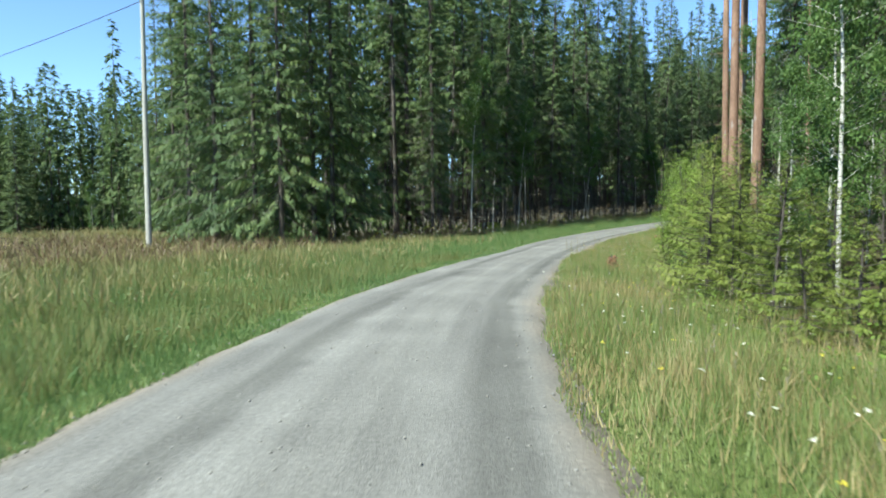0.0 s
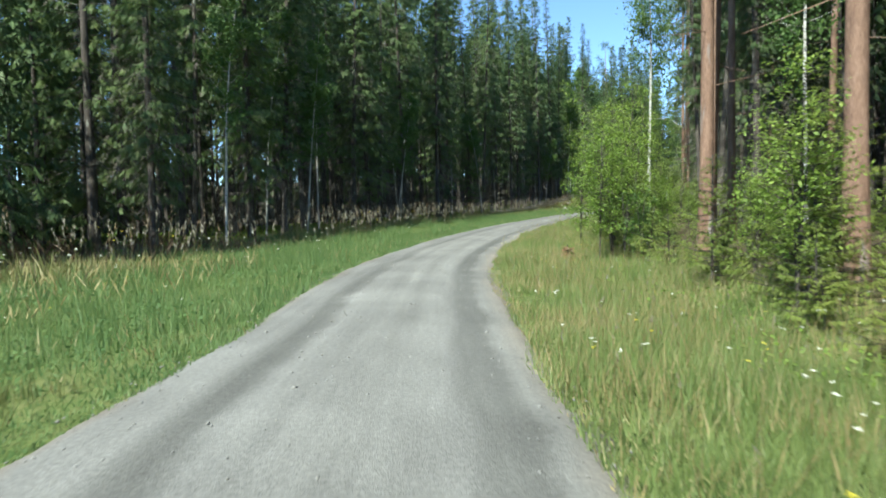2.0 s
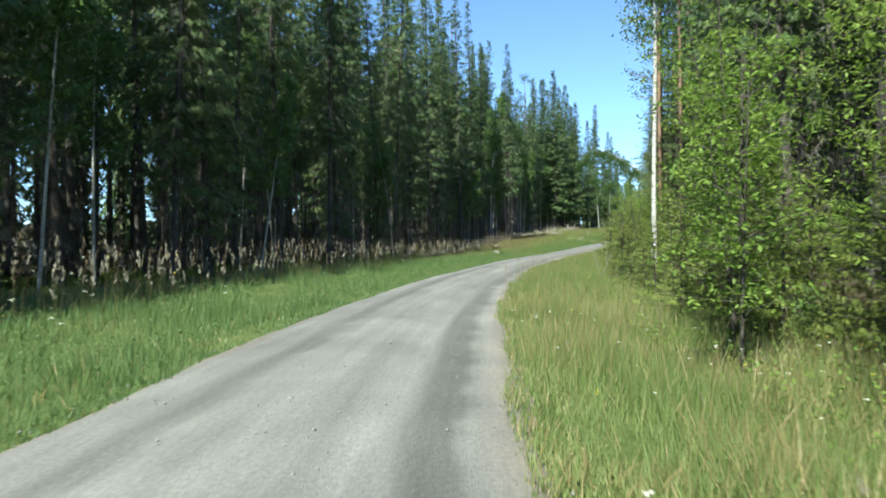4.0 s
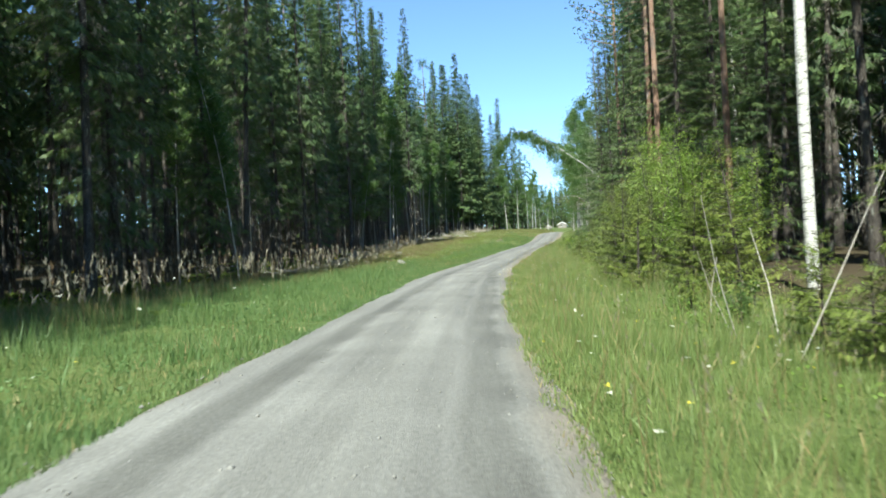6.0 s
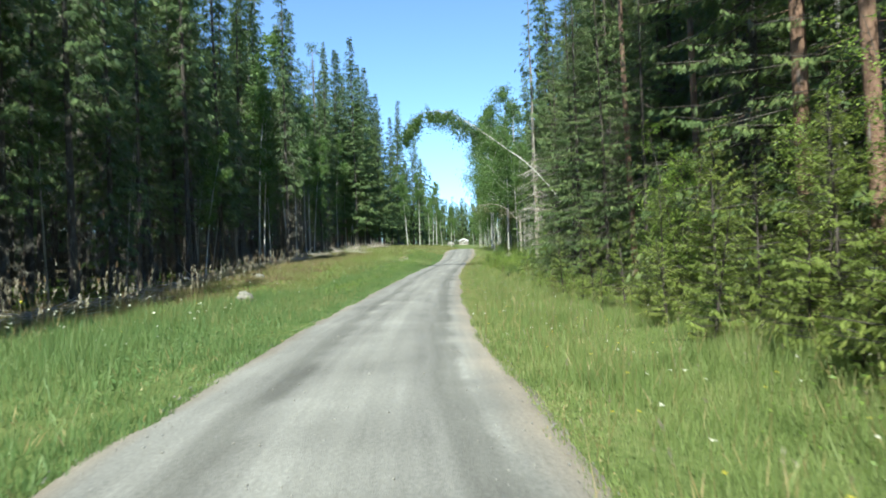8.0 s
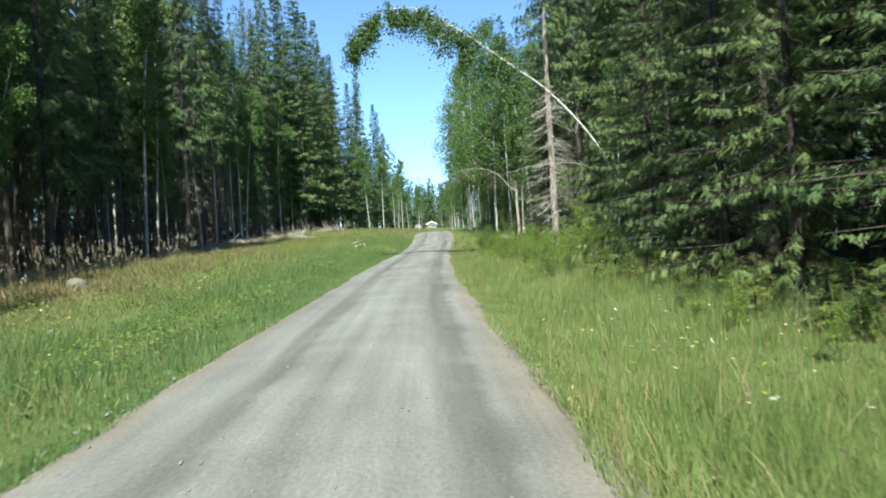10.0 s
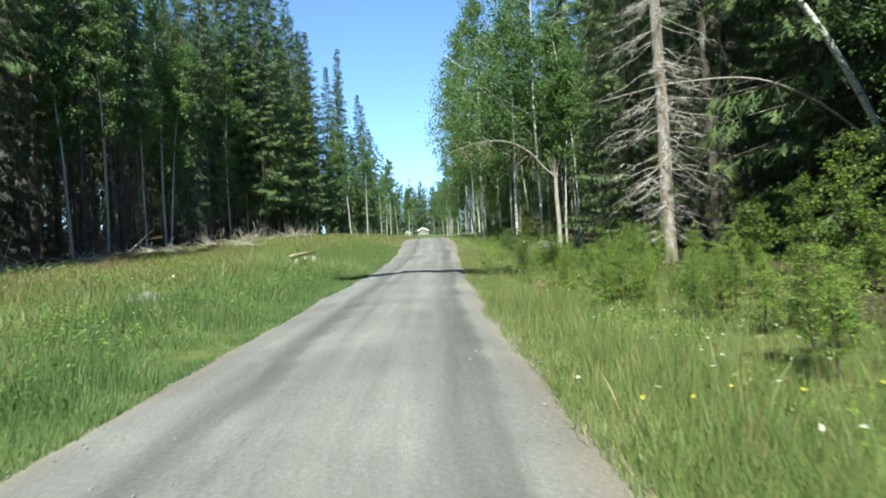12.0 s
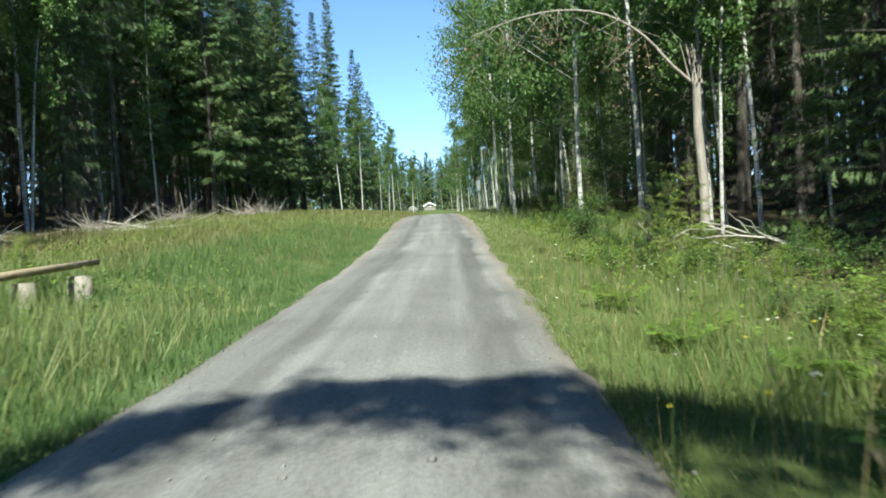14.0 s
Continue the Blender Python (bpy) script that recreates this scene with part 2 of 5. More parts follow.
# ---- mesh helpers ----
rng = np.random.default_rng(11)


def mesh(name, V, quads=None, tris=None, materials=(), smooth=False):
    V = np.asarray(V, np.float32).reshape(-1, 3)
    sets = [np.asarray(f, np.int32).reshape(-1, k) for f, k in ((quads, 4), (tris, 3)) if f is not None and len(f)]
    me = bpy.data.meshes.new(name)
    me.vertices.add(len(V))
    me.vertices.foreach_set("co", V.ravel())
    loops = np.concatenate([f.ravel() for f in sets])
    counts = np.concatenate([np.full(len(f), f.shape[1], np.int32) for f in sets])
    me.loops.add(len(loops))
    me.loops.foreach_set("vertex_index", loops)
    me.polygons.add(len(counts))
    me.polygons.foreach_set("loop_start", np.concatenate([[0], np.cumsum(counts)[:-1]]).astype(np.int32))
    if smooth:
        me.polygons.foreach_set("use_smooth", np.ones(len(counts), bool))
    for m in materials:
        me.materials.append(m)
    me.update(calc_edges=True)
    return me


def part(name, me, parent, label=""):
    ob = new(name, me)
    ob.parent = parent
    return tagged(ob, label)


def unit(v):
    return v / np.maximum(np.linalg.norm(v, axis=-1, keepdims=True), 1e-9)


def kites(base, way, length, width, bend=0.0, side=None):
    """Leaf-shaped quads: base points, directions, lengths, widths. Returns vertices and quads."""
    n = len(base)
    length, width = np.broadcast_to(length, n)[:, None], np.broadcast_to(width, n)[:, None]
    if side is None:
        side = unit(np.cross(way, rng.normal(size=(n, 3))))
    tip = base + way * length + np.array([0, 0, -1.0]) * np.broadcast_to(bend, n)[:, None] * length
    mid = base + way * length * 0.5 + np.array([0, 0, -0.2]) * np.broadcast_to(bend, n)[:, None] * length
    V = np.stack([base, mid + side * width / 2, tip, mid - side * width / 2], 1)
    return V.reshape(-1, 3), np.arange(n * 4).reshape(n, 4)


def sprays(base, way, length, prongs, width, reach=(0.45, 0.8)):
    """Feathery conifer twigs: a pointed main shoot and slanting side shoots, all single triangles."""
    n = len(base)
    flat = unit(np.cross(way, np.array([0, 0, 1.0])) + rng.normal(0, 0.25, (n, 3)))
    face = np.cross(flat, way)
    B, T, S = [base], [base + way * length[:, None]], [flat * (width * 0.8)]
    for i in range(prongs):
        f = 0.08 + 0.75 * (i + rng.random(n)) / prongs
        w = unit(way + flat * ((-1) ** i) * rng.uniform(0.6, 1.2, n)[:, None] + face * rng.normal(0, 0.25, n)[:, None] + np.array([0, 0, -0.18]))
        root = base + way * (length * f)[:, None]
        B.append(root), T.append(root + w * (length * rng.uniform(*reach, n) * (1.1 - 0.6 * f))[:, None]), S.append(unit(np.cross(w, face)) * width)
    B, T, S = np.concatenate(B), np.concatenate(T), np.concatenate(S)
    m = len(B)
    V = np.stack([B + S * 0.5, T, B - S * 0.5], 1)
    order = np.arange(m).reshape(prongs + 1, n).T.ravel()
    return V[order].reshape(-1, 3), np.arange(m * 3).reshape(m, 3)


def tube(points, radii, sides=7, cap=True):
    """A tapered tube along a line of points."""
    P, R = np.asarray(points, float), np.asarray(radii, float)
    T = unit(np.gradient(P, axis=0))
    ref = np.array([1.0, 0, 0]) if abs(T[0, 0]) < 0.8 else np.array([0, 1.0, 0])
    A = unit(np.cross(T, ref))
    B = np.cross(T, A)
    ang = np.arange(sides) * 2 * np.pi / sides
    V = P[:, None] + R[:, None, None] * (np.cos(ang)[None, :, None] * A[:, None] + np.sin(ang)[None, :, None] * B[:, None])
    k = np.arange(len(P) - 1)[:, None] * sides + np.arange(sides)[None]
    k2 = np.arange(len(P) - 1)[:, None] * sides + (np.arange(sides)[None] + 1) % sides
    Q = np.stack([k, k2, k2 + sides, k + sides], -1).reshape(-1, 4)
    return V.reshape(-1, 3), Q


def merge(items):
    Vs, Qs, o = [], [], 0
    for V, Q in items:
        Vs.append(V), Qs.append(Q + o)
        o += len(V)
    return np.concatenate(Vs), np.concatenate(Qs)


def sticks(base, way, length, radius):
    """Many thin three-sided tapering rods."""
    n = len(base)
    length, radius = np.broadcast_to(length, n)[:, None], np.broadcast_to(radius, n)[:, None]
    a = unit(np.cross(way, rng.normal(size=(n, 3))))
    b = np.cross(way, a)
    ring = [a, -0.5 * a + 0.87 * b, -0.5 * a - 0.87 * b]
    V = np.stack([base + r * radius for r in ring] + [base + way * length + r * radius * 0.3 for r in ring], 1).reshape(-1, 3)
    o = np.arange(n)[:, None] * 6
    Q = np.concatenate([o + np.array([[0, 1, 4, 3]]), o + np.array([[1, 2, 5, 4]]), o + np.array([[2, 0, 3, 5]])])
    return V, Q


# ---- the lie of the land ----
# The road's line (x, y) by its length s, and the height of its surface; lat is the distance to the right of this line.
LINE = [(1.6, -70), (0.9, -30), (0.62, -10), (0.43, -0.44), (0.88, 8.35), (2.12, 16.29), (4.15, 23.76), (6.92, 31.0), (10.37, 38.1), (14.41, 45.1), (18.94, 51.97), (23.86, 58.68),
        (29.07, 65.22), (34.49, 71.59), (40.03, 77.8), (45.63, 83.87), (51.24, 89.85), (56.85, 95.74), (63.76, 102.96), (77.58, 117.42), (98.32, 139.1), (125.97, 168.0), (181, 225.6), (260, 308)]
RISE = [(-70, 0.4), (-10, 0.38), (0, 0.38), (8.6, 0.32), (17, 0.21), (24.6, 0.18), (32, 0.26), (40, 0.42), (48, 0.61), (56.5, 0.81), (65, 1.0), (73, 1.16), (81.6, 1.34), (90, 1.57), (98, 1.87),
        (106.4, 2.22), (114.5, 2.54), (131, 3.3), (151, 4.75), (160, 5.2), (180, 5.85), (220, 7.4), (295, 10.8), (400, 13.5), (3000, 16)]
LEFT_RIM = [(0, -2.35), (10, -2.3), (15, -2.1), (24, -1.9), (31, -2.35), (38, -2.35), (50, -2.2), (56, -2.02), (64, -1.98), (70, -2.25), (95, -2.36), (112, -2.25), (118, -2.02), (130, -2.0), (150, -2.3), (186, -2.3)]
RIGHT_RIM = [(0, 0.66), (9, 0.74), (14, 0.96), (24, 0.9), (31, 0.69), (50, 0.62), (58, 0.72), (70, 0.85), (90, 0.88), (100, 0.75), (110, 0.8), (120, 0.92), (133, 1.3), (145, 1.4), (165, 1.1), (186, 1.0)]


def edge_l(s):
    """The left and right rims of the gravel."""
    return np.interp(s, *np.array(LEFT_RIM).T)


def edge_r(s):
    return np.interp(s, *np.array(RIGHT_RIM).T)



def spline(points, step=0.5):
    """A smooth line through the points."""
    P = np.array(points, float)
    P = np.concatenate([[2 * P[0] - P[1]], P, [2 * P[-1] - P[-2]]])
    out = []
    for i in range(1, len(P) - 2):
        p0, p1, p2, p3 = P[i - 1:i + 3]
        d1 = np.linalg.norm(p2 - p1)
        m1 = (p2 - p0) / np.linalg.norm(p2 - p0) * d1
        m2 = (p3 - p1) / np.linalg.norm(p3 - p1) * d1
        u = np.linspace(0, 1, max(2, int(d1 / step)), endpoint=False)[:, None]
        out.append((2 * u**3 - 3 * u**2 + 1) * p1 + (u**3 - 2 * u**2 + u) * m1 + (3 * u**2 - 2 * u**3) * p2 + (u**3 - u**2) * m2)
    return np.concatenate(out + [P[-2:-1]])


AXIS = spline(LINE)
AXIS_S = np.concatenate([[0], np.cumsum(np.linalg.norm(np.diff(AXIS, axis=0), axis=1))])
AXIS_S -= AXIS_S[np.argmin(((AXIS - np.array(LINE[3])) ** 2).sum(1))]
AXIS_T = unit(np.gradient(AXIS, axis=0))
RS, RZ = np.array(RISE).T
_fine = np.arange(-75, 500, 1.0)
_z = np.interp(_fine, RS, RZ)
_z = np.convolve(np.pad(_z, 6, mode="edge"), np.ones(13) / 13, mode="valid")


def road_z(s):
    return np.where(np.asarray(s) < 499, np.interp(s, _fine, _z), np.interp(s, RS, RZ))


def at(s, lat):
    """Plan position of road coordinates."""
    x, y = np.interp(s, AXIS_S, AXIS[:, 0]), np.interp(s, AXIS_S, AXIS[:, 1])
    tx, ty = np.interp(s, AXIS_S, AXIS_T[:, 0]), np.interp(s, AXIS_S, AXIS_T[:, 1])
    return np.stack([x + lat * ty, y - lat * tx], -1)


def road_coords(xy):
    """Road coordinates (s, lat) of plan positions."""
    xy = np.asarray(xy, float).reshape(-1, 2)
    A, S, T = AXIS[::4], AXIS_S[::4], AXIS_T[::4]
    k = np.concatenate([((c[:, None] - A[None]) ** 2).sum(-1).argmin(1) for c in np.array_split(xy, max(1, len(xy) // 4000))])
    v = xy - A[k]
    return S[k] + (v * T[k]).sum(1), v[:, 0] * T[k][:, 1] - v[:, 1] * T[k][:, 0]


LAT_PROFILE = [(-400, 2.0), (-60, 0.6), (-30, -0.15), (-15, -0.25), (-9, -0.12), (-6, -0.15), (-4.2, -0.28), (-2.8, -0.1), (-2.2, -0.02), (-0.75, 0.06), (0.72, -0.02), (1.2, -0.1), (2.4, -0.28), (3.6, -0.12), (6, 0.1), (15, 0.3), (60, 0.8), (400, 2.0)]
LP, LZ = np.array(LAT_PROFILE).T


def lumps(x, y):
    return (np.sin(x * 0.9 + 1.3 * np.sin(y * 0.37)) * np.cos(y * 0.8 + 0.7 * np.sin(x * 0.45)) + 0.5 * np.sin(x * 2.1 + y * 1.7) * np.sin(y * 2.3 - x * 1.1))


def land(xy, s=None, lat=None):
    """Height of the ground at plan positions."""
    xy = np.asarray(xy, float).reshape(-1, 2)
    if s is None:
        s, lat = road_coords(xy)
    el, er = edge_l(s), edge_r(s)
    off = np.maximum(np.maximum(el - lat, lat - er), 0)
    z = road_z(s) + np.interp(lat - np.where(lat > -0.7, er - 0.72, el + 2.2), LP, LZ)
    z += 0.06 * lumps(xy[:, 0], xy[:, 1]) * np.clip(off / 3, 0, 1) + 0.35 * lumps(xy[:, 0] / 7, xy[:, 1] / 7) * np.clip((off - 8) / 15, 0, 1)
    z += np.clip((s - 120) / 60, 0, 1) * np.clip((-lat - 5) * 0.06, 0, 1.2)
    z += 0.58 * np.clip((s - 92) / 18, 0, 1) * np.clip((-lat - 2.6) / 2.2, 0, 1)
    # the wood climbs away from the road on both sides
    z += 2.4 * np.clip((-lat - 24) / 40, 0, 1) * np.clip((s - 42) / 25, 0, 1) + 1.6 * np.clip((lat - 18) / 35, 0, 1)
    return z


def forest_edge(s):
    """Where the wood begins on the left, and the thicket on the right."""
    left = np.interp(s, [14, 21, 26, 32, 38, 50, 60, 72, 82, 92, 105, 120, 150, 200], [-40, -18, -12, -10.2, -9.8, -10.0, -10.1, -10.5, -11.4, -12.6, -14.0, -15.8, -17, -17.5])
    right = np.interp(s, [-20, 5, 12, 22, 36, 50, 65, 75, 90, 100, 112, 120, 126, 134, 142, 160, 200], [3.0, 2.7, 2.8, 3.2, 3.3, 3.0, 3.1, 3.6, 3.4, 3.1, 2.9, 2.5, 2.7, 3.3, 3.6, 4.6, 6.5])
    return left, right


def spot(s, lat, sink=0.0):
    p = at(s, lat)
    return Vector((p[0], p[1], float(land(p)[0]) - sink))


def build_ground():
    core_x, core_y = np.arange(-42, 136, 0.9), np.arange(-18, 205, 0.9)
    out = np.array([12.0, 30, 60, 110, 180, 300, 500, 900, 1600, 3000])
    X = np.concatenate([core_x[0] - out[::-1], core_x, core_x[-1] + out])
    Y = np.concatenate([core_y[0] - out[::-1], core_y, core_y[-1] + out])
    gx, gy = np.meshgrid(X, Y)
    xy = np.stack([gx.ravel(), gy.ravel()], -1)
    s, lat = road_coords(xy)
    z = land(xy, s, lat)
    z -= 0.14 * ((lat > edge_l(s) - 0.1) & (lat < edge_r(s) + 0.1) & (s < 186))
    nx, ny = len(X), len(Y)
    i = (np.arange(ny - 1)[:, None] * nx + np.arange(nx - 1)[None]).ravel()
    me = mesh("ground", np.column_stack([xy, z]), np.stack([i, i + 1, i + nx + 1, i + nx], -1), materials=[GROUND], smooth=True)
    l, r = forest_edge(s)
    wood = np.clip(np.maximum((l + 1.2 - lat) / 2.2, (lat - r - 0.6) / 1.5), 0, 1)
    a = me.attributes.new("wood", "FLOAT", "POINT")
    a.data.foreach_set("value", wood.astype(np.float32))
    tagged(new("ground", me), "uneven forest ground of soil, moss and needle litter", "ground", kind="structure")


def build_road():
    S = np.arange(-60, 186, 0.4)
    U = np.array([-1.14, -1.0, -0.9, -0.75, -0.6, -0.45, -0.3, -0.1, 0.1, 0.3, 0.45, 0.6, 0.75, 0.9, 1.0, 1.14])
    half, mid = ((edge_r(S) - edge_l(S)) / 2)[:, None], ((edge_r(S) + edge_l(S)) / 2)[:, None]
    ragL = 0.03 * np.sin(S * 0.5) + 0.02 * np.sin(S * 1.3 + 1) + 0.02 * rng.normal(size=len(S))
    ragR = 0.03 * np.sin(S * 0.45 + 2) + 0.02 * np.sin(S * 1.5) + 0.02 * rng.normal(size=len(S))
    grow = half - 0.04 + np.where(U[None] < 0, ragL[:, None], ragR[:, None]) * np.abs(U[None])
    lat = mid + U[None] * grow
    s = np.broadcast_to(S[:, None], lat.shape)
    xy = at(s.ravel(), lat.ravel())
    u = U[None] + 0 * lat
    # a low crown, shallow wheel ruts, and a rim that dips under the turf
    z = road_z(s) + 0.05 * (1 - np.minimum(u**2, 1)) - 0.025 * np.exp(-((u + 0.48) / 0.12) ** 2) - 0.025 * np.exp(-((u - 0.48) / 0.12) ** 2) - 0.16 * np.clip((np.abs(u) - 0.97) / 0.17, 0, 1)
    z += 0.003 * np.sin(s * 3.1 + u * 5)
    n = len(U)
    i = (np.arange(len(S) - 1)[:, None] * n + np.arange(n - 1)[None]).ravel()
    Q = np.stack([i, i + 1, i + n + 1, i + n], -1)
    me = mesh("road", np.column_stack([xy, z.ravel()]), Q, materials=[ROAD], smooth=True)
    uv = me.uv_layers.new(name="UVMap")
    flat = np.stack([(lat - mid).ravel(), s.ravel()], -1)[Q.ravel()]
    uv.data.foreach_set("uv", flat.astype(np.float32).ravel())
    tagged(new("road", me), "narrow grey packed-gravel road with worn wheel tracks", "road", kind="structure")


build_ground()
build_road()

# ---- trees ----


def spruce_shape(H, R, bare, whorl, per, twig, dead=40, size=1.0, droop=1.0, limbs=True, sides=8, prongs=4, width=0.05, reach=(0.45, 0.8), hang=1.0):
    """Trunk with limbs, and crown, of a spruce: whorls of drooping boughs thick with twigs, dry dead branches below."""
    lean = rng.normal(0, 0.010, 2) * H
    zs = np.linspace(-0.25, H, 10 if limbs else 5)
    f = np.clip(zs / H, 0, 1)
    line = np.column_stack([lean[0] * f**2, lean[1] * f**2, zs])
    rad = (0.0044 * H + 0.016) * (1 - f) ** 0.8 + 0.010
    rad[0] *= 1.5
    wood = [tube(line, rad, sides)]
    z = bare + (H - 0.1 - bare) * np.linspace(0, 1, max(3, int((H - bare) / whorl))) ** 0.86
    z = np.repeat(z, per) + rng.uniform(-whorl / 2, whorl / 2, len(z) * per)
    z = z[(rng.random(len(z)) > 0.1)]
    g = np.clip((z - bare) / (H - bare), 0, 1)
    L = (R * (1 - g) ** 0.85 * np.clip(0.5 + g * 5, 0, 1) + 0.10) * rng.uniform(0.55, 1.2, len(z))
    a = rng.uniform(0, 2 * np.pi, len(z))
    out = np.column_stack([np.cos(a), np.sin(a), 0 * a])
    slope, curl = np.interp(g, [0, 0.5, 1], [-0.55 * droop - 0.2 * hang, -0.3 * droop - 0.15 * hang, 0.6]) + rng.normal(0, 0.08, len(z)), np.interp(g, [0, 1], [0.35, 0.1])
    root = np.column_stack([np.interp(z, zs, line[:, 0]), np.interp(z, zs, line[:, 1]), z])
    cnt = np.maximum(3, (twig * L / R * rng.uniform(0.8, 1.2, len(L))).astype(int)) + 1
    k = np.repeat(np.arange(len(z)), cnt)
    u = rng.uniform(0.12, 1.0, len(k)) ** 0.8
    along = L[k] * u
    base = root[k] + out[k] * along[:, None]
    base[:, 2] += along * slope[k] + L[k] * curl[k] * u**2
    side = np.column_stack([-out[k][:, 1], out[k][:, 0], 0 * u]) * rng.choice([-1, 1], len(k))[:, None]
    down = rng.uniform(0.05, 0.8, len(k)) * (1 - 0.7 * g[k]) + hang * rng.uniform(0.1, 0.9, len(k)) * (1 - 0.75 * g[k])
    way = unit(out[k] * rng.uniform(0.2, 0.8, len(k))[:, None] + side * rng.uniform(0.15, 0.8, len(k))[:, None] + np.array([0, 0, -1.0]) * down[:, None])
    length = (0.20 + 0.26 * (L[k] / R) * (1.1 - 0.6 * u)) * rng.uniform(0.8, 1.5, len(k)) * size * (0.6 + 0.4 * min(R / 1.5, 1.3))
    crown = sprays(base, way, length * 1.15, prongs, width, reach) if prongs else kites(base, way, length, length * rng.uniform(0.26, 0.46, len(k)), 0.25)
    if limbs:
        mid = root + out * L[:, None] * 0.5
        mid[:, 2] += L * (0.5 * slope + 0.25 * curl)
        tip = root + out * L[:, None] * 0.97
        tip[:, 2] += L * (slope + curl) * 0.97
        wood += [sticks(root, unit(mid - root), L * 0.55, 0.007 + 0.005 * L), sticks(mid, unit(tip - mid), L * 0.5, 0.005 + 0.003 * L)]
    if dead and bare > 1.0:
        zd = rng.uniform(0.8, bare + 1.5, dead)
        ad = rng.uniform(0, 2 * np.pi, dead)
        wd = unit(np.column_stack([np.cos(ad), np.sin(ad), rng.uniform(-0.7, 0.15, dead)]))
        bd = np.column_stack([np.interp(zd, zs, line[:, 0]), np.interp(zd, zs, line[:, 1]), zd])
        wood.append(sticks(bd, wd, rng.uniform(0.3, 1.5, dead), 0.011))
    return merge(wood), crown


def spruce(name, H, R, bare, whorl, per, twig, needles=None, label="", category="tree", dry=0, **more):
    tree = tagged(new(name), label, category)
    (V, Q), (V1, Q1) = spruce_shape(H, R, bare, whorl, per, twig, **more)
    part("trunk", mesh("trunk", V, Q, materials=[BARK_SPRUCE], smooth=True), tree)
    part("crown", mesh("crown", V1, tris=Q1, materials=[needles or NEEDLE]), tree)
    if dry:
        # dry lichened twigs hanging in the lower half
        a = rng.uniform(0, 2 * np.pi, dry)
        z = rng.uniform(1.0, bare + 7, dry)
        d = rng.uniform(0.1, 0.85, dry) * R
        base = np.column_stack([d * np.cos(a), d * np.sin(a), z - 0.3 * d])
        way = unit(np.column_stack([np.cos(a), np.sin(a), rng.uniform(-1.6, -0.3, dry)]) + rng.normal(0, 0.25, (dry, 3)))
        V2, Q2 = sprays(base, way, rng.uniform(0.25, 0.7, dry), 5, 0.010)
        tagged(part("dry_twig", mesh("dry_twig", V2, tris=Q2, materials=[DRY_TWIG]), tree, "dry grey lichened twigs"), kind="stuff")
    return tree


def pine(name, H, label=""):
    """A Scots pine: long bare trunk, a few dry snags, tufted crown high up."""
    tree = tagged(new(name), label, "tree")
    zs = np.linspace(-0.25, H, 14)
    f = np.clip(zs / H, 0, 1)
    bend = rng.normal(0, 0.012, 2) * H
    line = np.column_stack([bend[0] * f * (1 - f) * 2, bend[1] * f * (1 - f) * 2, zs])
    rad = (0.0038 * H + 0.02) * (1 - f) ** 0.7 + 0.015
    rad[0] *= 1.4
    n = 26
    z = rng.uniform(0.55 * H, H, n)
    g = (z / H - 0.55) / 0.45
    L = 2.6 * (1 - g**2 * 0.75) * rng.uniform(0.6, 1.1, n)
    a = rng.uniform(0, 2 * np.pi, n)
    way = unit(np.column_stack([np.cos(a), np.sin(a), rng.uniform(-0.1, 0.5, n)]))
    root = np.column_stack([np.interp(z, zs, line[:, 0]), np.interp(z, zs, line[:, 1]), z])
    items = [tube(line, rad, 10), sticks(root, way, L, 0.035)]
    nd = 22
    zd = rng.uniform(2.5, 0.6 * H, nd)
    ad = rng.uniform(0, 2 * np.pi, nd)
    wd = unit(np.column_stack([np.cos(ad), np.sin(ad), rng.uniform(-0.35, 0.25, nd)]))
    bd = np.column_stack([np.interp(zd, zs, line[:, 0]), np.interp(zd, zs, line[:, 1]), zd])
    items.append(sticks(bd, wd, rng.uniform(0.3, 1.5, nd), 0.009))
    V2, Q2 = merge(items)
    me = mesh("trunk", V2, Q2, materials=[BARK_PINE, BARK_PINE_TOP], smooth=True)
    me.polygons.foreach_set("material_index", (V2[Q2][:, :, 2].mean(1) > 0.3 * H).astype(np.int32))
    part("trunk", me, tree)
    k = np.repeat(np.arange(n), 70)
    u = rng.uniform(0.35, 1.05, len(k))
    base = root[k] + way[k] * (L[k] * u)[:, None] + rng.normal(0, 0.22, (len(k), 3))
    w2 = unit(rng.normal(size=(len(k), 3)) + np.array([0, 0, 0.5]) + way[k])
    V1, Q1 = kites(base, w2, rng.uniform(0.18, 0.34, len(k)), 0.09)
    part("crown", mesh("crown", V1, Q1, materials=[NEEDLE_PINE]), tree)
    return tree


def leaf_cloud(root, way, L, per, leaf, spread, hang):
    """Leaves strewn along branches."""
    k = np.repeat(np.arange(len(root)), per)
    u = rng.uniform(0.15, 1.05, len(k))
    base = root[k] + way[k] * (L[k] * u)[:, None] + rng.normal(0, spread, (len(k), 3)) * (0.4 + 0.6 * u)[:, None]
    base[:, 2] -= hang * L[k] * u**2 + rng.exponential(0.12 + hang * 0.5, len(k)) * (hang > 0)
    w2 = unit(rng.normal(size=(len(k), 3)) + np.array([0, 0, -0.5 - hang]))
    size = leaf * rng.uniform(0.7, 1.35, len(k))
    return kites(base, w2, size, size * 0.62, 0.15)


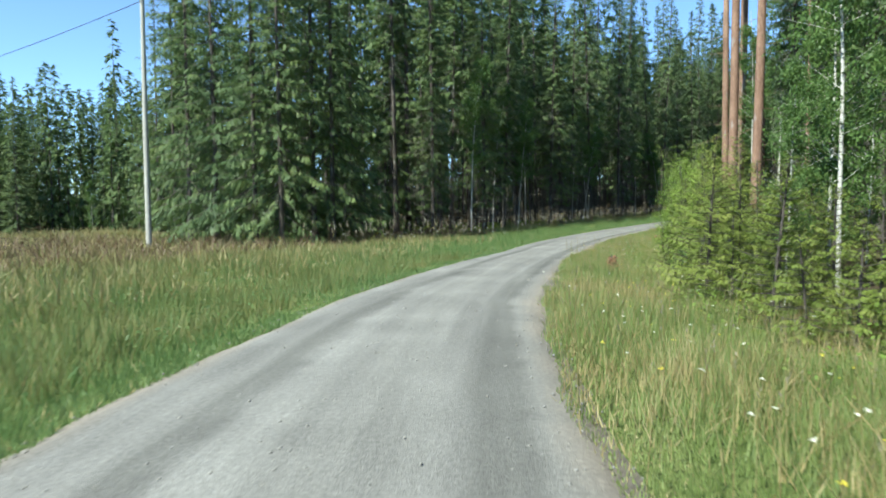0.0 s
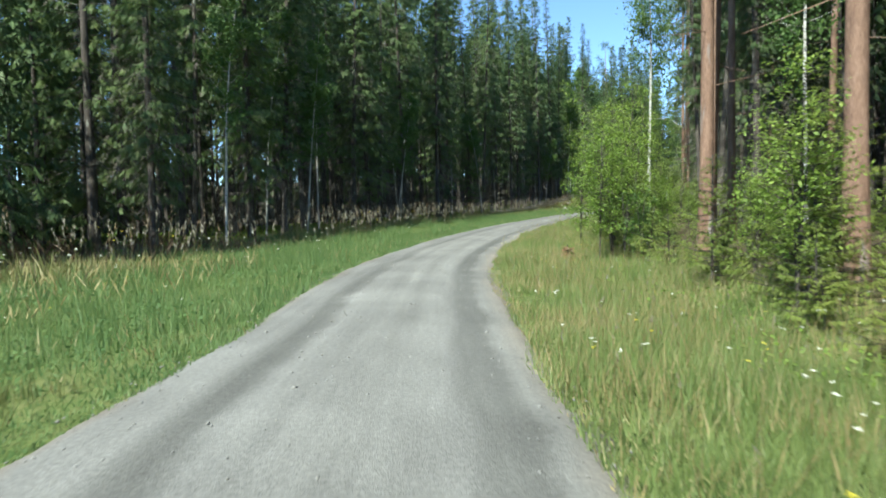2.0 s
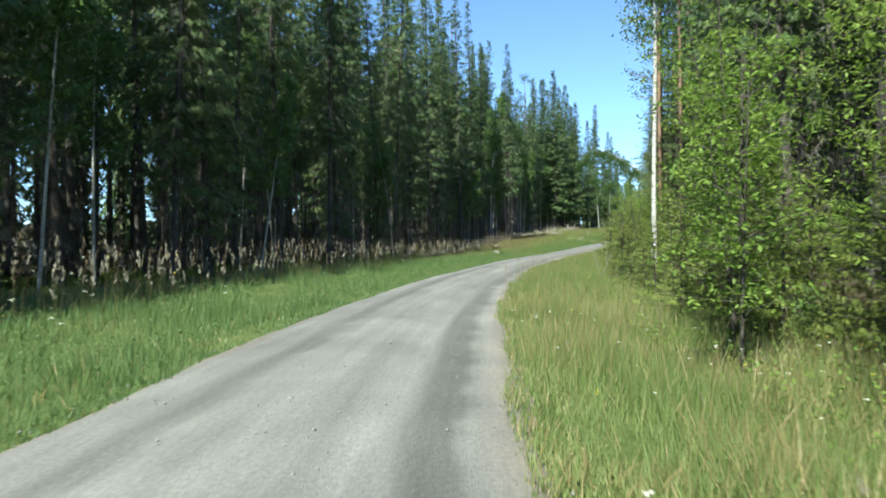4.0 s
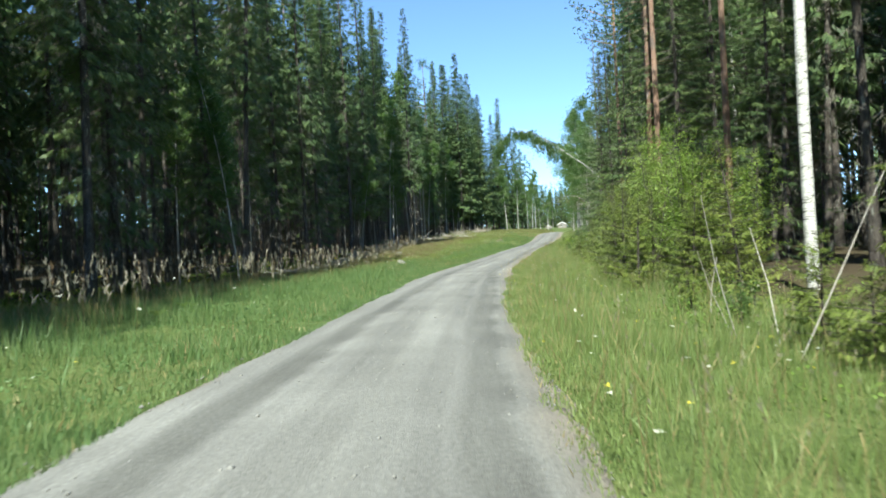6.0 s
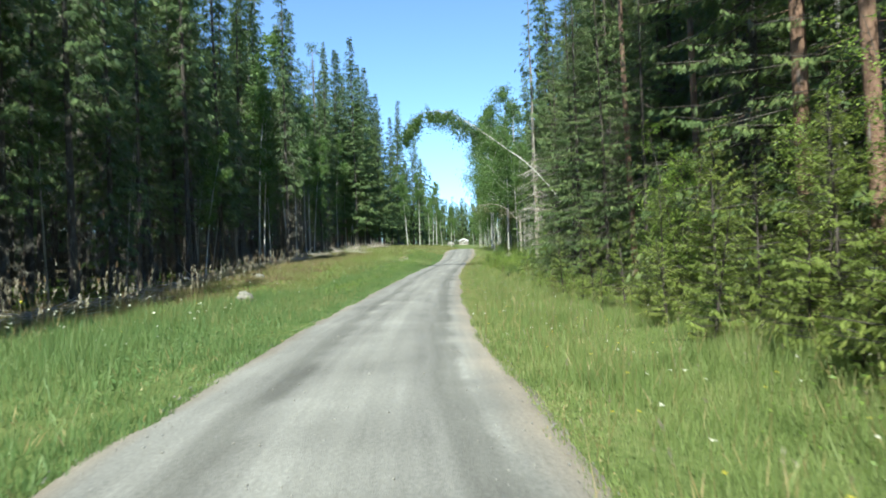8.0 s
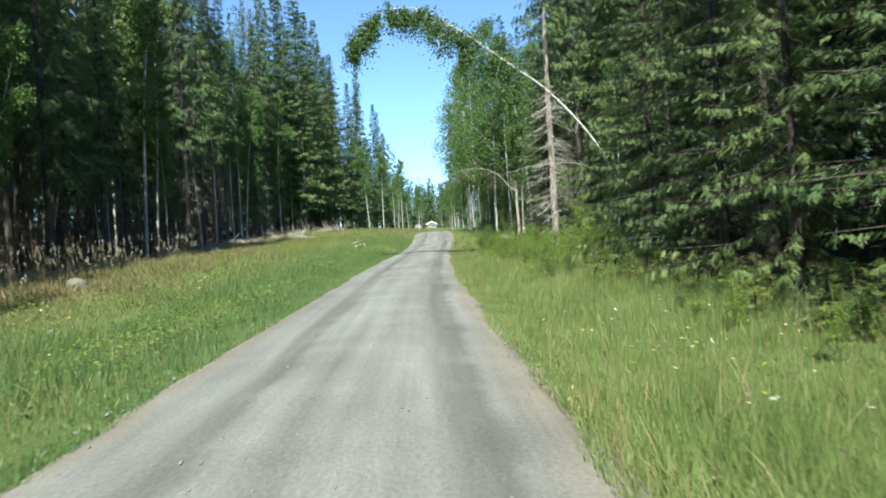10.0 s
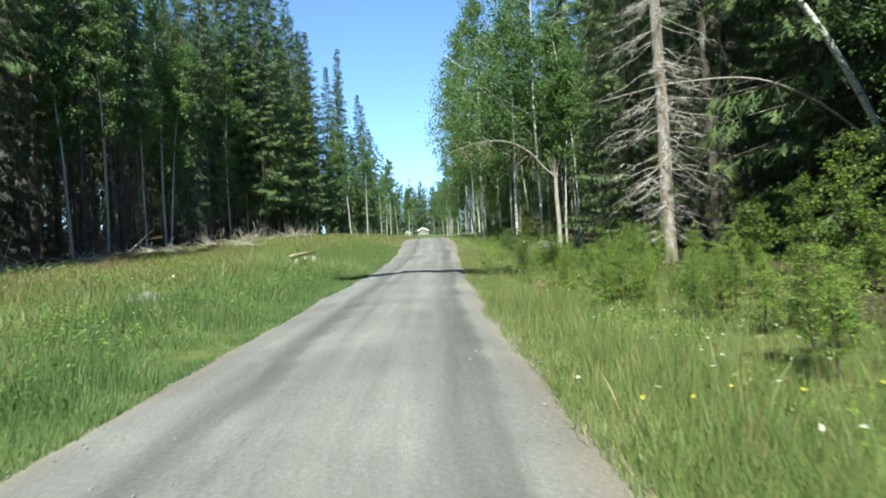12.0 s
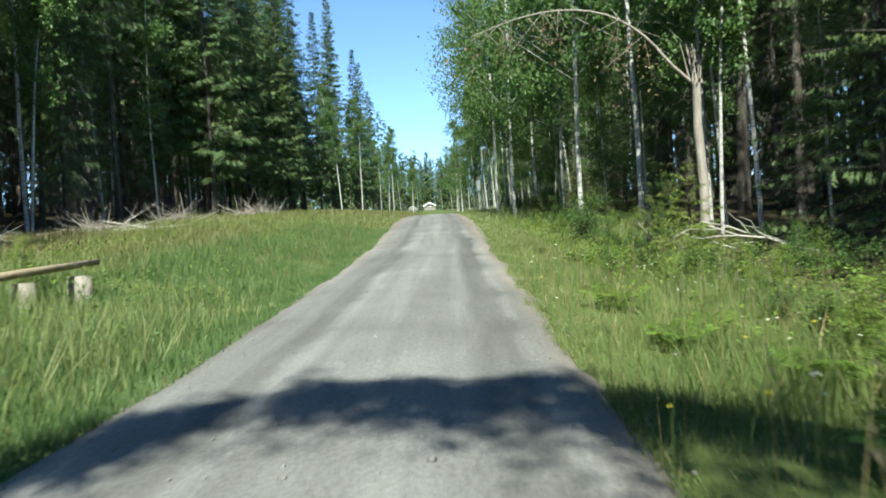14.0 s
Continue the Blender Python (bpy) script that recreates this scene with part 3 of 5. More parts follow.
def birch(name, H, bare, leaves=60, leaf=0.13, label="", spread_=1.9, clump=3):
    tree = tagged(new(name), label, "tree")
    zs = np.linspace(-0.2, H, 14)
    f = np.clip(zs / H, 0, 1)
    bend = rng.normal(0, 0.03, 2) * H
    line = np.column_stack([bend[0] * f**2 + 0.05 * np.sin(f * 9), bend[1] * f**2 + 0.05 * np.cos(f * 8), zs])
    rad = (0.0040 * H + 0.012) * (1 - f) ** 0.8 + 0.01
    n = int((H - bare) * clump)
    z = np.sort(rng.uniform(bare, H - 0.2, n))
    g = (z - bare) / (H - bare)
    L = spread_ * np.sin(np.clip(0.25 + g * 0.75, 0, 1) * np.pi) ** 0.7 * rng.uniform(0.6, 1.2, n) + 0.3
    a = rng.uniform(0, 2 * np.pi, n)
    way = unit(np.column_stack([np.cos(a), np.sin(a), rng.uniform(0.3, 1.0, n)]))
    root = np.column_stack([np.interp(z, zs, line[:, 0]), np.interp(z, zs, line[:, 1]), z])
    V2, Q2 = tube(line, rad, 8)
    part("trunk", mesh("trunk", V2, Q2, materials=[BARK_BIRCH], smooth=True), tree, "white birch bark with dark marks")
    tagged(part("twig", mesh("twig", *sticks(root, way, L, 0.014), materials=[BARK_BIRCH]), tree), kind="stuff")
    V1, Q1 = leaf_cloud(root, way, L, leaves, leaf, 0.28, 0.35)
    part("crown", mesh("crown", V1, Q1, materials=[LEAF_BIRCH]), tree)
    return tree


def sapling(name, H, leaf=0.11, stems=4, leaves=60, material=None, label="", lean=0.25):
    """A broad-leaved shrub or young rowan: several thin stems, leaves in flat sprays."""
    shrub = tagged(new(name), label, "shrub")
    items, roots, ways, Ls = [], [], [], []
    for _ in range(stems):
        a, t = rng.uniform(0, 2 * np.pi), rng.uniform(0.05, lean)
        h = H * rng.uniform(0.65, 1.0)
        zs = np.linspace(-0.1, h, 7)
        g = np.clip(zs / h, 0, 1)
        line = np.column_stack([np.cos(a) * t * h * g**1.3, np.sin(a) * t * h * g**1.3, zs])
        items.append(tube(line, 0.006 + 0.010 * (1 - g) * H / 3, 5))
        n = int(7 * h)
        z = rng.uniform(0.2 * h, h, n)
        b = rng.uniform(0, 2 * np.pi, n)
        roots.append(np.column_stack([np.interp(z, zs, line[:, 0]), np.interp(z, zs, line[:, 1]), z]))
        ways.append(unit(np.column_stack([np.cos(b), np.sin(b), rng.uniform(0.1, 0.8, n)])))
        Ls.append(rng.uniform(0.35, 0.85, n) * (0.5 + 0.2 * H) * (1.15 - z / h * 0.5))
    root, way, L = np.concatenate(roots), np.concatenate(ways), np.concatenate(Ls)
    items.append(sticks(root, way, L, 0.007))
    for V2, Q2 in items[:-1]:
        part("stem", mesh("stem", V2, Q2, materials=[BARK_SPRUCE], smooth=True), shrub)
    tagged(part("twig", mesh("twig", *items[-1], materials=[BARK_SPRUCE]), shrub), kind="stuff")
    k = np.repeat(np.arange(len(root)), leaves)
    u = rng.uniform(0.25, 1.05, len(k))
    base = root[k] + way[k] * (L[k] * u)[:, None] + rng.normal(0, 0.07, (len(k), 3))
    flat = unit(np.column_stack([rng.normal(size=(len(k), 2)), rng.uniform(-0.7, 0.25, len(k))]))
    size = leaf * rng.uniform(0.7, 1.3, len(k))
    side = unit(np.cross(flat, np.array([0, 0, 1.0]) + rng.normal(0, 0.35, (len(k), 3))))
    V1, Q1 = kites(base, flat, size, size * 0.5, 0.15, side)
    part("leaves", mesh("leaves", V1, Q1, materials=[material or LEAF_ROWAN]), shrub)
    return shrub


used = set()


def put(ob, p, turn=0.0, scale=1.0, group="", label="", tilt=(0, 0)):
    """Place a plant: the first call moves the one that was built, later ones copy it."""
    m = Matrix.LocRotScale(Vector(p), Euler((radians(tilt[0]), radians(tilt[1]), radians(turn))), Vector((scale,) * 3))
    if ob.name in used:
        ob = copy_thing(ob, m)
    else:
        used.add(ob.name)
        ob.matrix_basis = m
    return tagged(ob, label, group=group)


SPRUCE_BIG = [spruce("spruce_tree", h, r, b, 0.33, 7, t + 7, label="tall dark green spruce with drooping boughs and dry lower branches", dead=70, size=0.8, prongs=6, width=0.034, reach=(0.3, 0.6), dry=900) for h, r, b, t in
              [(27, 1.9, 4.0, 15), (25, 1.75, 6.5, 15), (28, 2.1, 2.5, 15), (24, 1.6, 8.0, 15)]]
SPIRES = [spruce("spire_spruce", h, r, 2.5, 0.34, 8, 20, label="tall conical spruce rising over the wood", dead=0, size=1.0, prongs=5, width=0.06, hang=0.35) for h, r in [(27, 3.1), (26, 2.8)]]
SPRUCE_SLIM = [spruce("slim_spruce", h, r, b, 0.42, 6, 13, label="slim spruce of the dense wood, bare below", dead=45, size=0.95, prongs=5, width=0.06, dry=500) for h, r, b in [(23, 1.8, 8.5), (25, 1.9, 10.0), (21, 1.6, 7.0), (22, 1.7, 5.0)]]
SPRUCE_SKIRT = [spruce("skirted_spruce", h, r, 0.5, 0.38, 7, 24, label="bushy spruce with green boughs down to the ground", dead=0, droop=1.15, size=0.8, prongs=8, width=0.036, reach=(0.28, 0.5)) for h, r in [(17, 2.5), (20, 2.8)]]
SPRUCE_FINE = [spruce("low_boughed_spruce", h, r, 0.4, 0.34, 8, 52, label="roadside spruce with flat green boughs hanging to the ground", dead=0, size=0.46, droop=0.9, prongs=6, width=0.02, reach=(0.26, 0.5), hang=0.6) for h, r in [(16, 3.0), (18, 3.3)]]
SPRUCE_YOUNG = [spruce("young_spruce", h, r, 0.1, 0.18, 8, 34, NEEDLE_YOUNG, "young yellow-green spruce at the edge of the wood", dead=0, size=0.42, droop=0.3, prongs=11, width=0.0105, reach=(0.18, 0.4), hang=0.3) for h, r in [(2.4, 1.0), (3.4, 1.25), (4.6, 1.5), (1.6, 0.75)]]
PINES = [pine("pine_tree", h, "tall Scots pine with bare red-orange trunk") for h in (22, 24, 20)]
BIRCHES = [birch("birch_tree", h, b, 190, 0.15, "birch with white trunk and light green crown") for h, b in ((19, 4.0), (21, 8.0), (16, 2.0))]
BROAD_BIRCH = [birch("broad_birch", h, b, 190, 0.16, "roadside birch with broad light green crown overhanging the road", w, 4) for h, b, w in ((17, 4.0, 3.1), (19, 5.0, 3.4))]
TALL_BIRCH = birch("slender_birch", 24, 9, 130, 0.24, "slender far birch with long bare white trunk", 2.3)
ROWANS = [sapling("rowan_sapling", h, 0.074, n, 36, label="leafy young rowan with bright green leaves") for h, n in ((3.6, 4), (2.6, 4), (5.4, 4))]
BRIGHT_SHRUB = sapling("bright_shrub", 1.1, 0.07, 6, 30, LEAF_FERN, "low bright green shrub on the verge", 0.5)
SHRUBS = [sapling("leafy_shrub", h, 0.08, 5, 30, LEAF_BIRCH, "low leafy shrub on the verge", 0.4) for h in (1.2, 1.8)]


def scatter(s0, s1, lat_of, gap, jitter=0.4):
    """Road coordinates of a jittered row or field."""
    out = []
    s = s0
    while s < s1:
        out.append((s + rng.uniform(-jitter, jitter) * gap, lat_of(s)))
        s += gap
    return out


taken = []


def clearing(p):
    """The open ground on the left, up to the pole and beyond."""
    x, y = p[0] - 0.4, p[1]
    return x < -0.40 * y


def free(p, d):
    if clearing(p):
        return False
    if any((p[0] - q[0]) ** 2 + (p[1] - q[1]) ** 2 < d * d for q in taken):
        return False
    taken.append((p[0], p[1]))
    return True


def stand(kinds, s, lat, gap=1.6, lo=0.85, hi=1.12, group="", tilt=1.5, scale=None):
    p = at(s, lat)
    if free(p, gap):
        k = kinds[int(rng.integers(len(kinds)))]
        z = float(land(p)[0])
        put(k, (p[0], p[1], z), rng.uniform(0, 360), scale or rng.uniform(lo, hi), group, tilt=tuple(rng.normal(0, tilt, 2)))


def at_top(kind, x, y, top, built):
    """A tree whose top reaches a height."""
    z = float(land((x, y))[0])
    taken.append((x, y))
    put(kind, (x, y, z), rng.uniform(0, 360), (top - z) / built, "trees of the left wood")


# tall spruces that rise over the left wood
for i, (x, y, top) in enumerate([(48.7, 112.4, 29.5), (50.6, 108.5, 28.5), (38.5, 101.6, 27.0), (53.0, 119.9, 29.0), (45.5, 106.0, 27.5), (75.6, 140.6, 32.2), (66.2, 129.4, 29.0), (88.0, 154.3, 34.5), (91.7, 156.3, 36.5), (90.4, 151.5, 26.5), (115.5, 179.5, 34.5), (125.2, 186.2, 32.0), (119, 184, 32.0), (60.0, 124.0, 30.0), (82, 148.5, 31.0), (70, 134, 30.5), (84.5, 146.5, 29.5), (97, 161, 31.5), (103, 167.5, 32), (109, 173, 31.5), (78, 139.5, 30), (99.5, 166.5, 33), (132, 193, 30.5), (139, 200, 29.5)]):
    k = i % 4
    if x > 70:
        at_top(SPIRES[k % 2], x, y, top + 1.5, (27, 26)[k % 2])
    else:
        at_top(SPRUCE_BIG[k], x, y, top, (27, 25, 28, 24)[k])

# the left wood: a front row of tall trees, then slimmer ones, then its dim depth
deep = []
for s in np.arange(39, 205, 3.3):
    l, _ = forest_edge(s)
    stand(SPRUCE_BIG if s < 140 else SPRUCE_BIG + [SPIRES[1], PINES[0], BIRCHES[1]], s + rng.uniform(-0.8, 0.8), l - rng.uniform(0, 1.6), 1.5, 0.8, 1.05, "trees of the left wood")
for row in range(1, 9):
    for s in np.arange(38 + row, 215, 3.0 + 0.2 * row):
        l, _ = forest_edge(s)
        q = (s + rng.uniform(-1.2, 1.2), l - row * 2.7 - rng.uniform(0, 2.2))
        if row < 3:
            stand(SPRUCE_SLIM if s < 70 or rng.random() > 0.12 else [BIRCHES[1], PINES[1]], *q, 1.7, 0.85, 1.15, "trees of the left wood")
        else:
            if not clearing(at(*q)):
                deep.append(q)
# close-set trees where the edge of the wood draws back
for s in np.arange(96, 168, 1.9):
    stand(SPRUCE_SLIM + SPRUCE_BIG[:2], s + rng.uniform(-0.7, 0.7), forest_edge(s)[0] - rng.uniform(0.8, 7.5), 1.15, 0.8, 1.05, "trees of the left wood")
# white birch stems at the front of the wood farther on
for s in np.arange(118, 196, 5.2):
    stand([TALL_BIRCH, TALL_BIRCH, BIRCHES[1]], s + rng.uniform(-1.5, 1.5), forest_edge(s)[0] + rng.uniform(-0.5, 0.6), 0.8, 0.72, 0.95, "birches at the edge of the left wood", 2)
# skirted spruces where the wood turns to the clearing
for x, y, k, sc in [(-7.2, 31.0, 1, 1.0), (-8.6, 31.8, 0, 1.15), (-11.0, 33.6, 1, 1.05), (-13.6, 37.0, 0, 1.1), (-5.4, 34.0, 1, 1.1), (-6.4, 34.4, 0, 1.2), (-8.5, 37.5, 1, 1.05), (-11.0, 40.6, 0, 1.1), (-5.6, 42.0, 1, 1.0), (-14.5, 44.0, 1, 0.95), (-3.6, 47.5, 0, 1.15), (-9, 46, 1, 1.1), (-16.2, 41.5, 0, 0.9), (-19.5, 47.0, 1, 0.85), (-12.8, 38.6, 0, 0.75), (-18.4, 51.5, 1, 0.9), (-20.5, 56.0, 0, 1.0), (-22.5, 60.5, 1, 0.9), (-24.5, 65.0, 0, 1.0), (-26.5, 70.0, 1, 0.9), (-16.0, 53.0, 0, 1.0), (-18.5, 60.0, 1, 0.9)]:
    taken.append((x, y))
    put(SPRUCE_SKIRT[k], (x, y, float(land((x, y))[0])), rng.uniform(0, 360), sc, "spruces by the clearing")
# trees beyond the clearing
for i in range(64):
    b, d = radians(rng.uniform(-50, -19)), rng.uniform(52, 68)
    x, y = d * math.sin(b), d * math.cos(b)
    kind, lo, hi = [(SPRUCE_SKIRT[0], 0.42, 0.72), (BIRCHES[2], 0.42, 0.62), (BIRCHES[0], 0.4, 0.55), (SPRUCE_SKIRT[1], 0.35, 0.55)][int(rng.integers(4))]
    put(kind, (x, y, float(land((x, y))[0])), rng.uniform(0, 360), rng.uniform(lo, hi), "trees beyond the clearing")

# the right wood
for x, y, k, sc in [(12.2, 29.8, 0, 1.45), (13.4, 31.4, 1, 1.3), (10.1, 23.9, 1, 1.1), (9.7, 21.2, 1, 1.05), (31.2, 56.9, 0, 1.0), (34.5, 62.0, 2, 1.1), (35.6, 63.4, 1, 1.0), (42.6, 71.3, 0, 1.0), (41.4, 68.4, 2, 0.9), (14.9, 32.3, 2, 0.9), (15.6, 29.8, 0, 0.85)]:
    taken.append((x, y))
    put(PINES[k], (x, y, float(land((x, y))[0])), rng.uniform(0, 360), sc, "pines along the road")
for s, lat, k, sc in [(10.5, 4.8, 0, 0.8), (12.6, 5.4, 2, 0.9), (30.5, 6.4, 1, 0.45), (58.6, 5.1, 1, 0.95), (8.6, 5.2, 2, 0.62), (10.2, 4.0, 2, 0.5), (11.8, 6.8, 2, 0.75), (14.6, 6.2, 2, 0.6), (7.0, 6.4, 2, 0.7), (16.8, 7.4, 2, 0.7)]:
    p = at(s, lat)
    taken.append(tuple(p))
    put(BIRCHES[k], (p[0], p[1], float(land(p)[0])), rng.uniform(0, 360), sc, "birches along the road")
for s, lat, k, sc in [(119.6, 6.6, 0, 0.8), (122.2, 7.0, 1, 0.8), (124.8, 6.6, 0, 0.75), (127.6, 8.6, 1, 0.8), (85.5, 6.3, 0, 0.9), (88.6, 5.8, 1, 0.85), (91.6, 5.4, 0, 0.95), (94.8, 5.7, 1, 0.9), (98.4, 5.5, 0, 0.9), (92.8, 9.0, 1, 1.1), (75.5, 7.2, 1, 1.15), (79.0, 6.8, 0, 1.25), (77.5, 9.0, 1, 1.25), (98.0, 10.2, 0, 1.0), (102.0, 7.2, 1, 0.95), (106.5, 8.2, 0, 0.95), (113.2, 8.6, 1, 0.8), (68.0, 8.0, 0, 0.9), (141, 7.5, 0, 0.7), (3.0, 7.2, 0, 0.8), (149, 8.5, 1, 0.7), (137, 11.5, 1, 0.9)]:
    p = at(s, lat)
    taken.append(tuple(p))
    put(SPRUCE_FINE[k], (p[0], p[1], float(land(p)[0])), rng.uniform(0, 360), sc, "spruces along the road")
for s, lat, k, sc in [(115.2, 10.2, 1, 1.1), (112.0, 8.9, 0, 1.1), (112.5, 11.0, 1, 1.2)]:
    p = at(s, lat)
    taken.append(tuple(p))
    put(SPRUCE_SKIRT[k], (p[0], p[1], float(land(p)[0])), rng.uniform(0, 360), sc, "spruces along the road")
# tall close-set spruces that keep this stretch dark
for s in np.arange(82, 118, 1.1):
    stand(SPRUCE_BIG, s + rng.uniform(-0.5, 0.5), rng.uniform(7.6, 13.5), 1.2, 0.85, 1.1, "trees of the right wood")
for s in np.arange(118, 138, 2.4):
    stand(SPRUCE_SLIM[:3], s + rng.uniform(-0.6, 0.6), rng.uniform(8.6, 11.5), 1.3, 0.85, 1.1, "trees of the right wood")
    stand(SPRUCE_SKIRT, s + rng.uniform(-0.6, 0.6), rng.uniform(11.5, 14.5), 1.3, 0.7, 1.0, "trees of the right wood")
for s in np.arange(-30, 215, 3.2):
    near = 6.6 + 1.5 * (s > 120)
    if 71 < s < 98:
        continue
    kinds = SPRUCE_SLIM + [SPRUCE_BIG[1]] if s < 105 else BIRCHES + [SPRUCE_SLIM[3], BIRCHES[0]]
    stand(kinds, s + rng.uniform(-1, 1), near + rng.uniform(0.4, 2.0), 1.9, 0.75, 1.0, "trees of the right wood")
for row in range(1, 7):
    for s in np.arange(-30, 215, 3.6):
        q = (s + rng.uniform(-1.3, 1.3), 7.0 + 2.0 * (s > 120) + row * 2.8 + rng.uniform(0, 2.2))
        if row < 2:
            stand(SPRUCE_SLIM if rng.random() > 0.2 else [PINES[0], BIRCHES[1]], *q, 1.8, 0.8, 1.1, "trees of the right wood")
        else:
            deep.append(q)
for s, lat, k, sc in [(128, 7.6, 0, 0.85), (132.5, 7.0, 2, 1.0), (136, 6.4, 0, 0.9), (139.5, 6.0, 2, 1.1), (143, 6.6, 0, 1.0), (147, 5.6, 2, 1.15), (150.5, 6.2, 0, 1.0), (154, 5.4, 2, 1.2), (158, 6.2, 0, 1.05), (162, 5.6, 2, 1.2), (166, 6.6, 0, 1.05), (170, 6.0, 2, 1.2), (175, 6.6, 0, 1.05), (180, 6.2, 2, 1.2), (186, 7.0, 0, 1.0), (192, 7.2, 2, 1.15)]:
    p = at(s, lat)
    taken.append(tuple(p))
    put(BIRCHES[k], (p[0], p[1], float(land(p)[0])), rng.uniform(0, 360), sc, "birches along the road")
for i, (s, lat, sc) in enumerate([(134, 5.6, 0.9), (139, 5.0, 0.95), (144, 5.3, 0.95), (149, 3.7, 1.0), (153.5, 5.4, 1.0), (158, 3.6, 1.05), (163, 4.9, 1.05), (168, 3.8, 1.1), (174, 5.6, 1.1), (181, 4.2, 1.1), (195, 2.5, 0.68), (204, 2.2, 0.68), (189, 3.6, 0.8)]):
    p = at(s, lat)
    taken.append(tuple(p))
    put(BROAD_BIRCH[i % 2], (p[0], p[1], float(land(p)[0])), rng.uniform(0, 360), sc, "birches overhanging the road")
# the far end: tall bare-stemmed birches round the yard
for s, lat, sc in [(196, -11.5, 0.8), (199, -9.5, 0.75), (204, 6.0, 0.9), (210, 7.5, 0.9), (208, 5.2, 0.8), (218, 6.0, 0.8), (226, -9.5, 0.6), (215, -4.0, 0.43), (232, -4.6, 0.5), (228, 6.5, 0.7), (240, 5.2, 0.65), (246, -7.5, 0.55), (252, 3.6, 0.6), (262, -9.8, 0.95), (265, -11.0, 0.9), (270, 2.6, 0.55), (276, 5, 0.6), (284, -5.5, 0.5), (201, 9, 0.9), (213, 10.5, 0.9), (232, 9, 0.8), (236, 3.9, 0.6), (288, 0.5, 0.5), (292, 5.5, 0.55)]:
    stand([TALL_BIRCH], s, lat, 0.6, group="birches at the far yard", scale=sc)


def woods(name, coords, label, boughs, rows=None, low=0.0, small=1.0, prongs=1):
    """A stand of plain forest trees that nobody could count, as one object."""
    woods_v, woods_q, tops_v, tops_q = [], [], [], []
    o1 = o2 = 0
    shapes = [spruce_shape(h, r, max(0.6, b - low), 0.8, 4, boughs, dead=6, size=2.6, limbs=False, sides=5, prongs=prongs, width=0.44 - 0.09 * prongs) for h, r, b in [(22, 1.9, 7.5), (24, 2.0, 9.0), (20, 1.7, 6.0), (25, 2.1, 8.0)]]
    P = at(np.array([c[0] for c in coords]), np.array([c[1] for c in coords])) if rows is None else np.array(rows)
    Z = land(P)
    for p, z in zip(P, Z):
        (wv, wq), (cv, cq) = shapes[int(rng.integers(4))]
        a, sc = rng.uniform(0, 6.28), rng.uniform(0.8, 1.15) * small
        R = np.array([[math.cos(a), -math.sin(a), 0], [math.sin(a), math.cos(a), 0], [0, 0, 1]]) * sc
        place = np.array([p[0], p[1], z])
        woods_v.append(wv @ R.T + place), woods_q.append(wq + o1)
        tops_v.append(cv @ R.T + place), tops_q.append(cq + o2)
        o1, o2 = o1 + len(wv), o2 + len(cv)
    V = np.concatenate(woods_v + tops_v)
    nq = sum(len(q) for q in woods_q)
    me = mesh(name, V, np.concatenate(woods_q), np.concatenate([q + o1 for q in tops_q]), [BARK_SPRUCE, NEEDLE])
    idx = np.zeros(len(me.polygons), np.int32)
    idx[nq:] = 1
    me.polygons.foreach_set("material_index", idx)
    tagged(new(name, me), label, "forest", kind="stuff")


woods("deep_wood", deep, "dim depth of the spruce wood behind the roadside trees", 3, prongs=2)
ring = []
for _ in range(170):
    s, lat = rng.uniform(225, 312), rng.uniform(-60, 60)
    if abs(lat + 1) > 13 + max(0, 270 - s) * 0.05:
        ring.append(tuple(at(s, lat)))
for _ in range(170):
    s = rng.uniform(18, 225)
    left = rng.random() < 0.6
    q = tuple(at(s, forest_edge(s)[0] - rng.uniform(25, 40) if left else rng.uniform(24, 36)))
    if not clearing(q):
        ring.append(q)
for _ in range(130):
    a, d = rng.uniform(0, 2 * np.pi), rng.uniform(85, 120)
    x, y = 10 + d * math.sin(a), 20 + d * math.cos(a)
    if not (x > -25 and y > 20):
        ring.append((x, y))
woods("far_wood", None, "far dark spruce wood closing the view", 2, ring, 8.0)
edge = [tuple(at(rng.uniform(306, 345), rng.uniform(-28, 28))) for _ in range(190)] + [tuple(at(rng.uniform(300, 335), rng.uniform(-16, 9))) for _ in range(80)]
woods("low_wood", None, "lower mixed wood beyond the yard", 3, edge, 8.0, 0.62)
edge = []
for _ in range(230):
    b, d = radians(rng.uniform(-52, -20)), rng.uniform(57, 88)
    edge.append((d * math.sin(b), d * math.cos(b)))
woods("clearing_wood", None, "lower mixed wood beyond the clearing", 3, edge, 8.0, 0.48)
curtain = []
for _ in range(210):
    s = rng.uniform(30, 245)
    q = tuple(at(s, forest_edge(s)[0] - rng.uniform(19, 29)))
    if not clearing(q):
        curtain.append(q)
for _ in range(120):
    curtain.append(tuple(at(rng.uniform(-10, 215), rng.uniform(18.5, 26))))
for _ in range(150):
    curtain.append(tuple(at(rng.uniform(222, 300), rng.choice([-1, 1]) * rng.uniform(12, 45))))
for _ in range(70):
    curtain.append((rng.uniform(-21, 0), rng.uniform(52, 86)))
woods("wood_curtain", None, "young spruces crowding the depth of the wood", 4, curtain, 9.0, 0.55)
outer = [tuple(at(rng.uniform(-40, 230), rng.choice([-1, 1]) * rng.uniform(40, 85))) for _ in range(180)]
woods("outer_wood", None, "the wood going on far from the road", 2, [q for q in outer if not clearing(q)], 4.0)
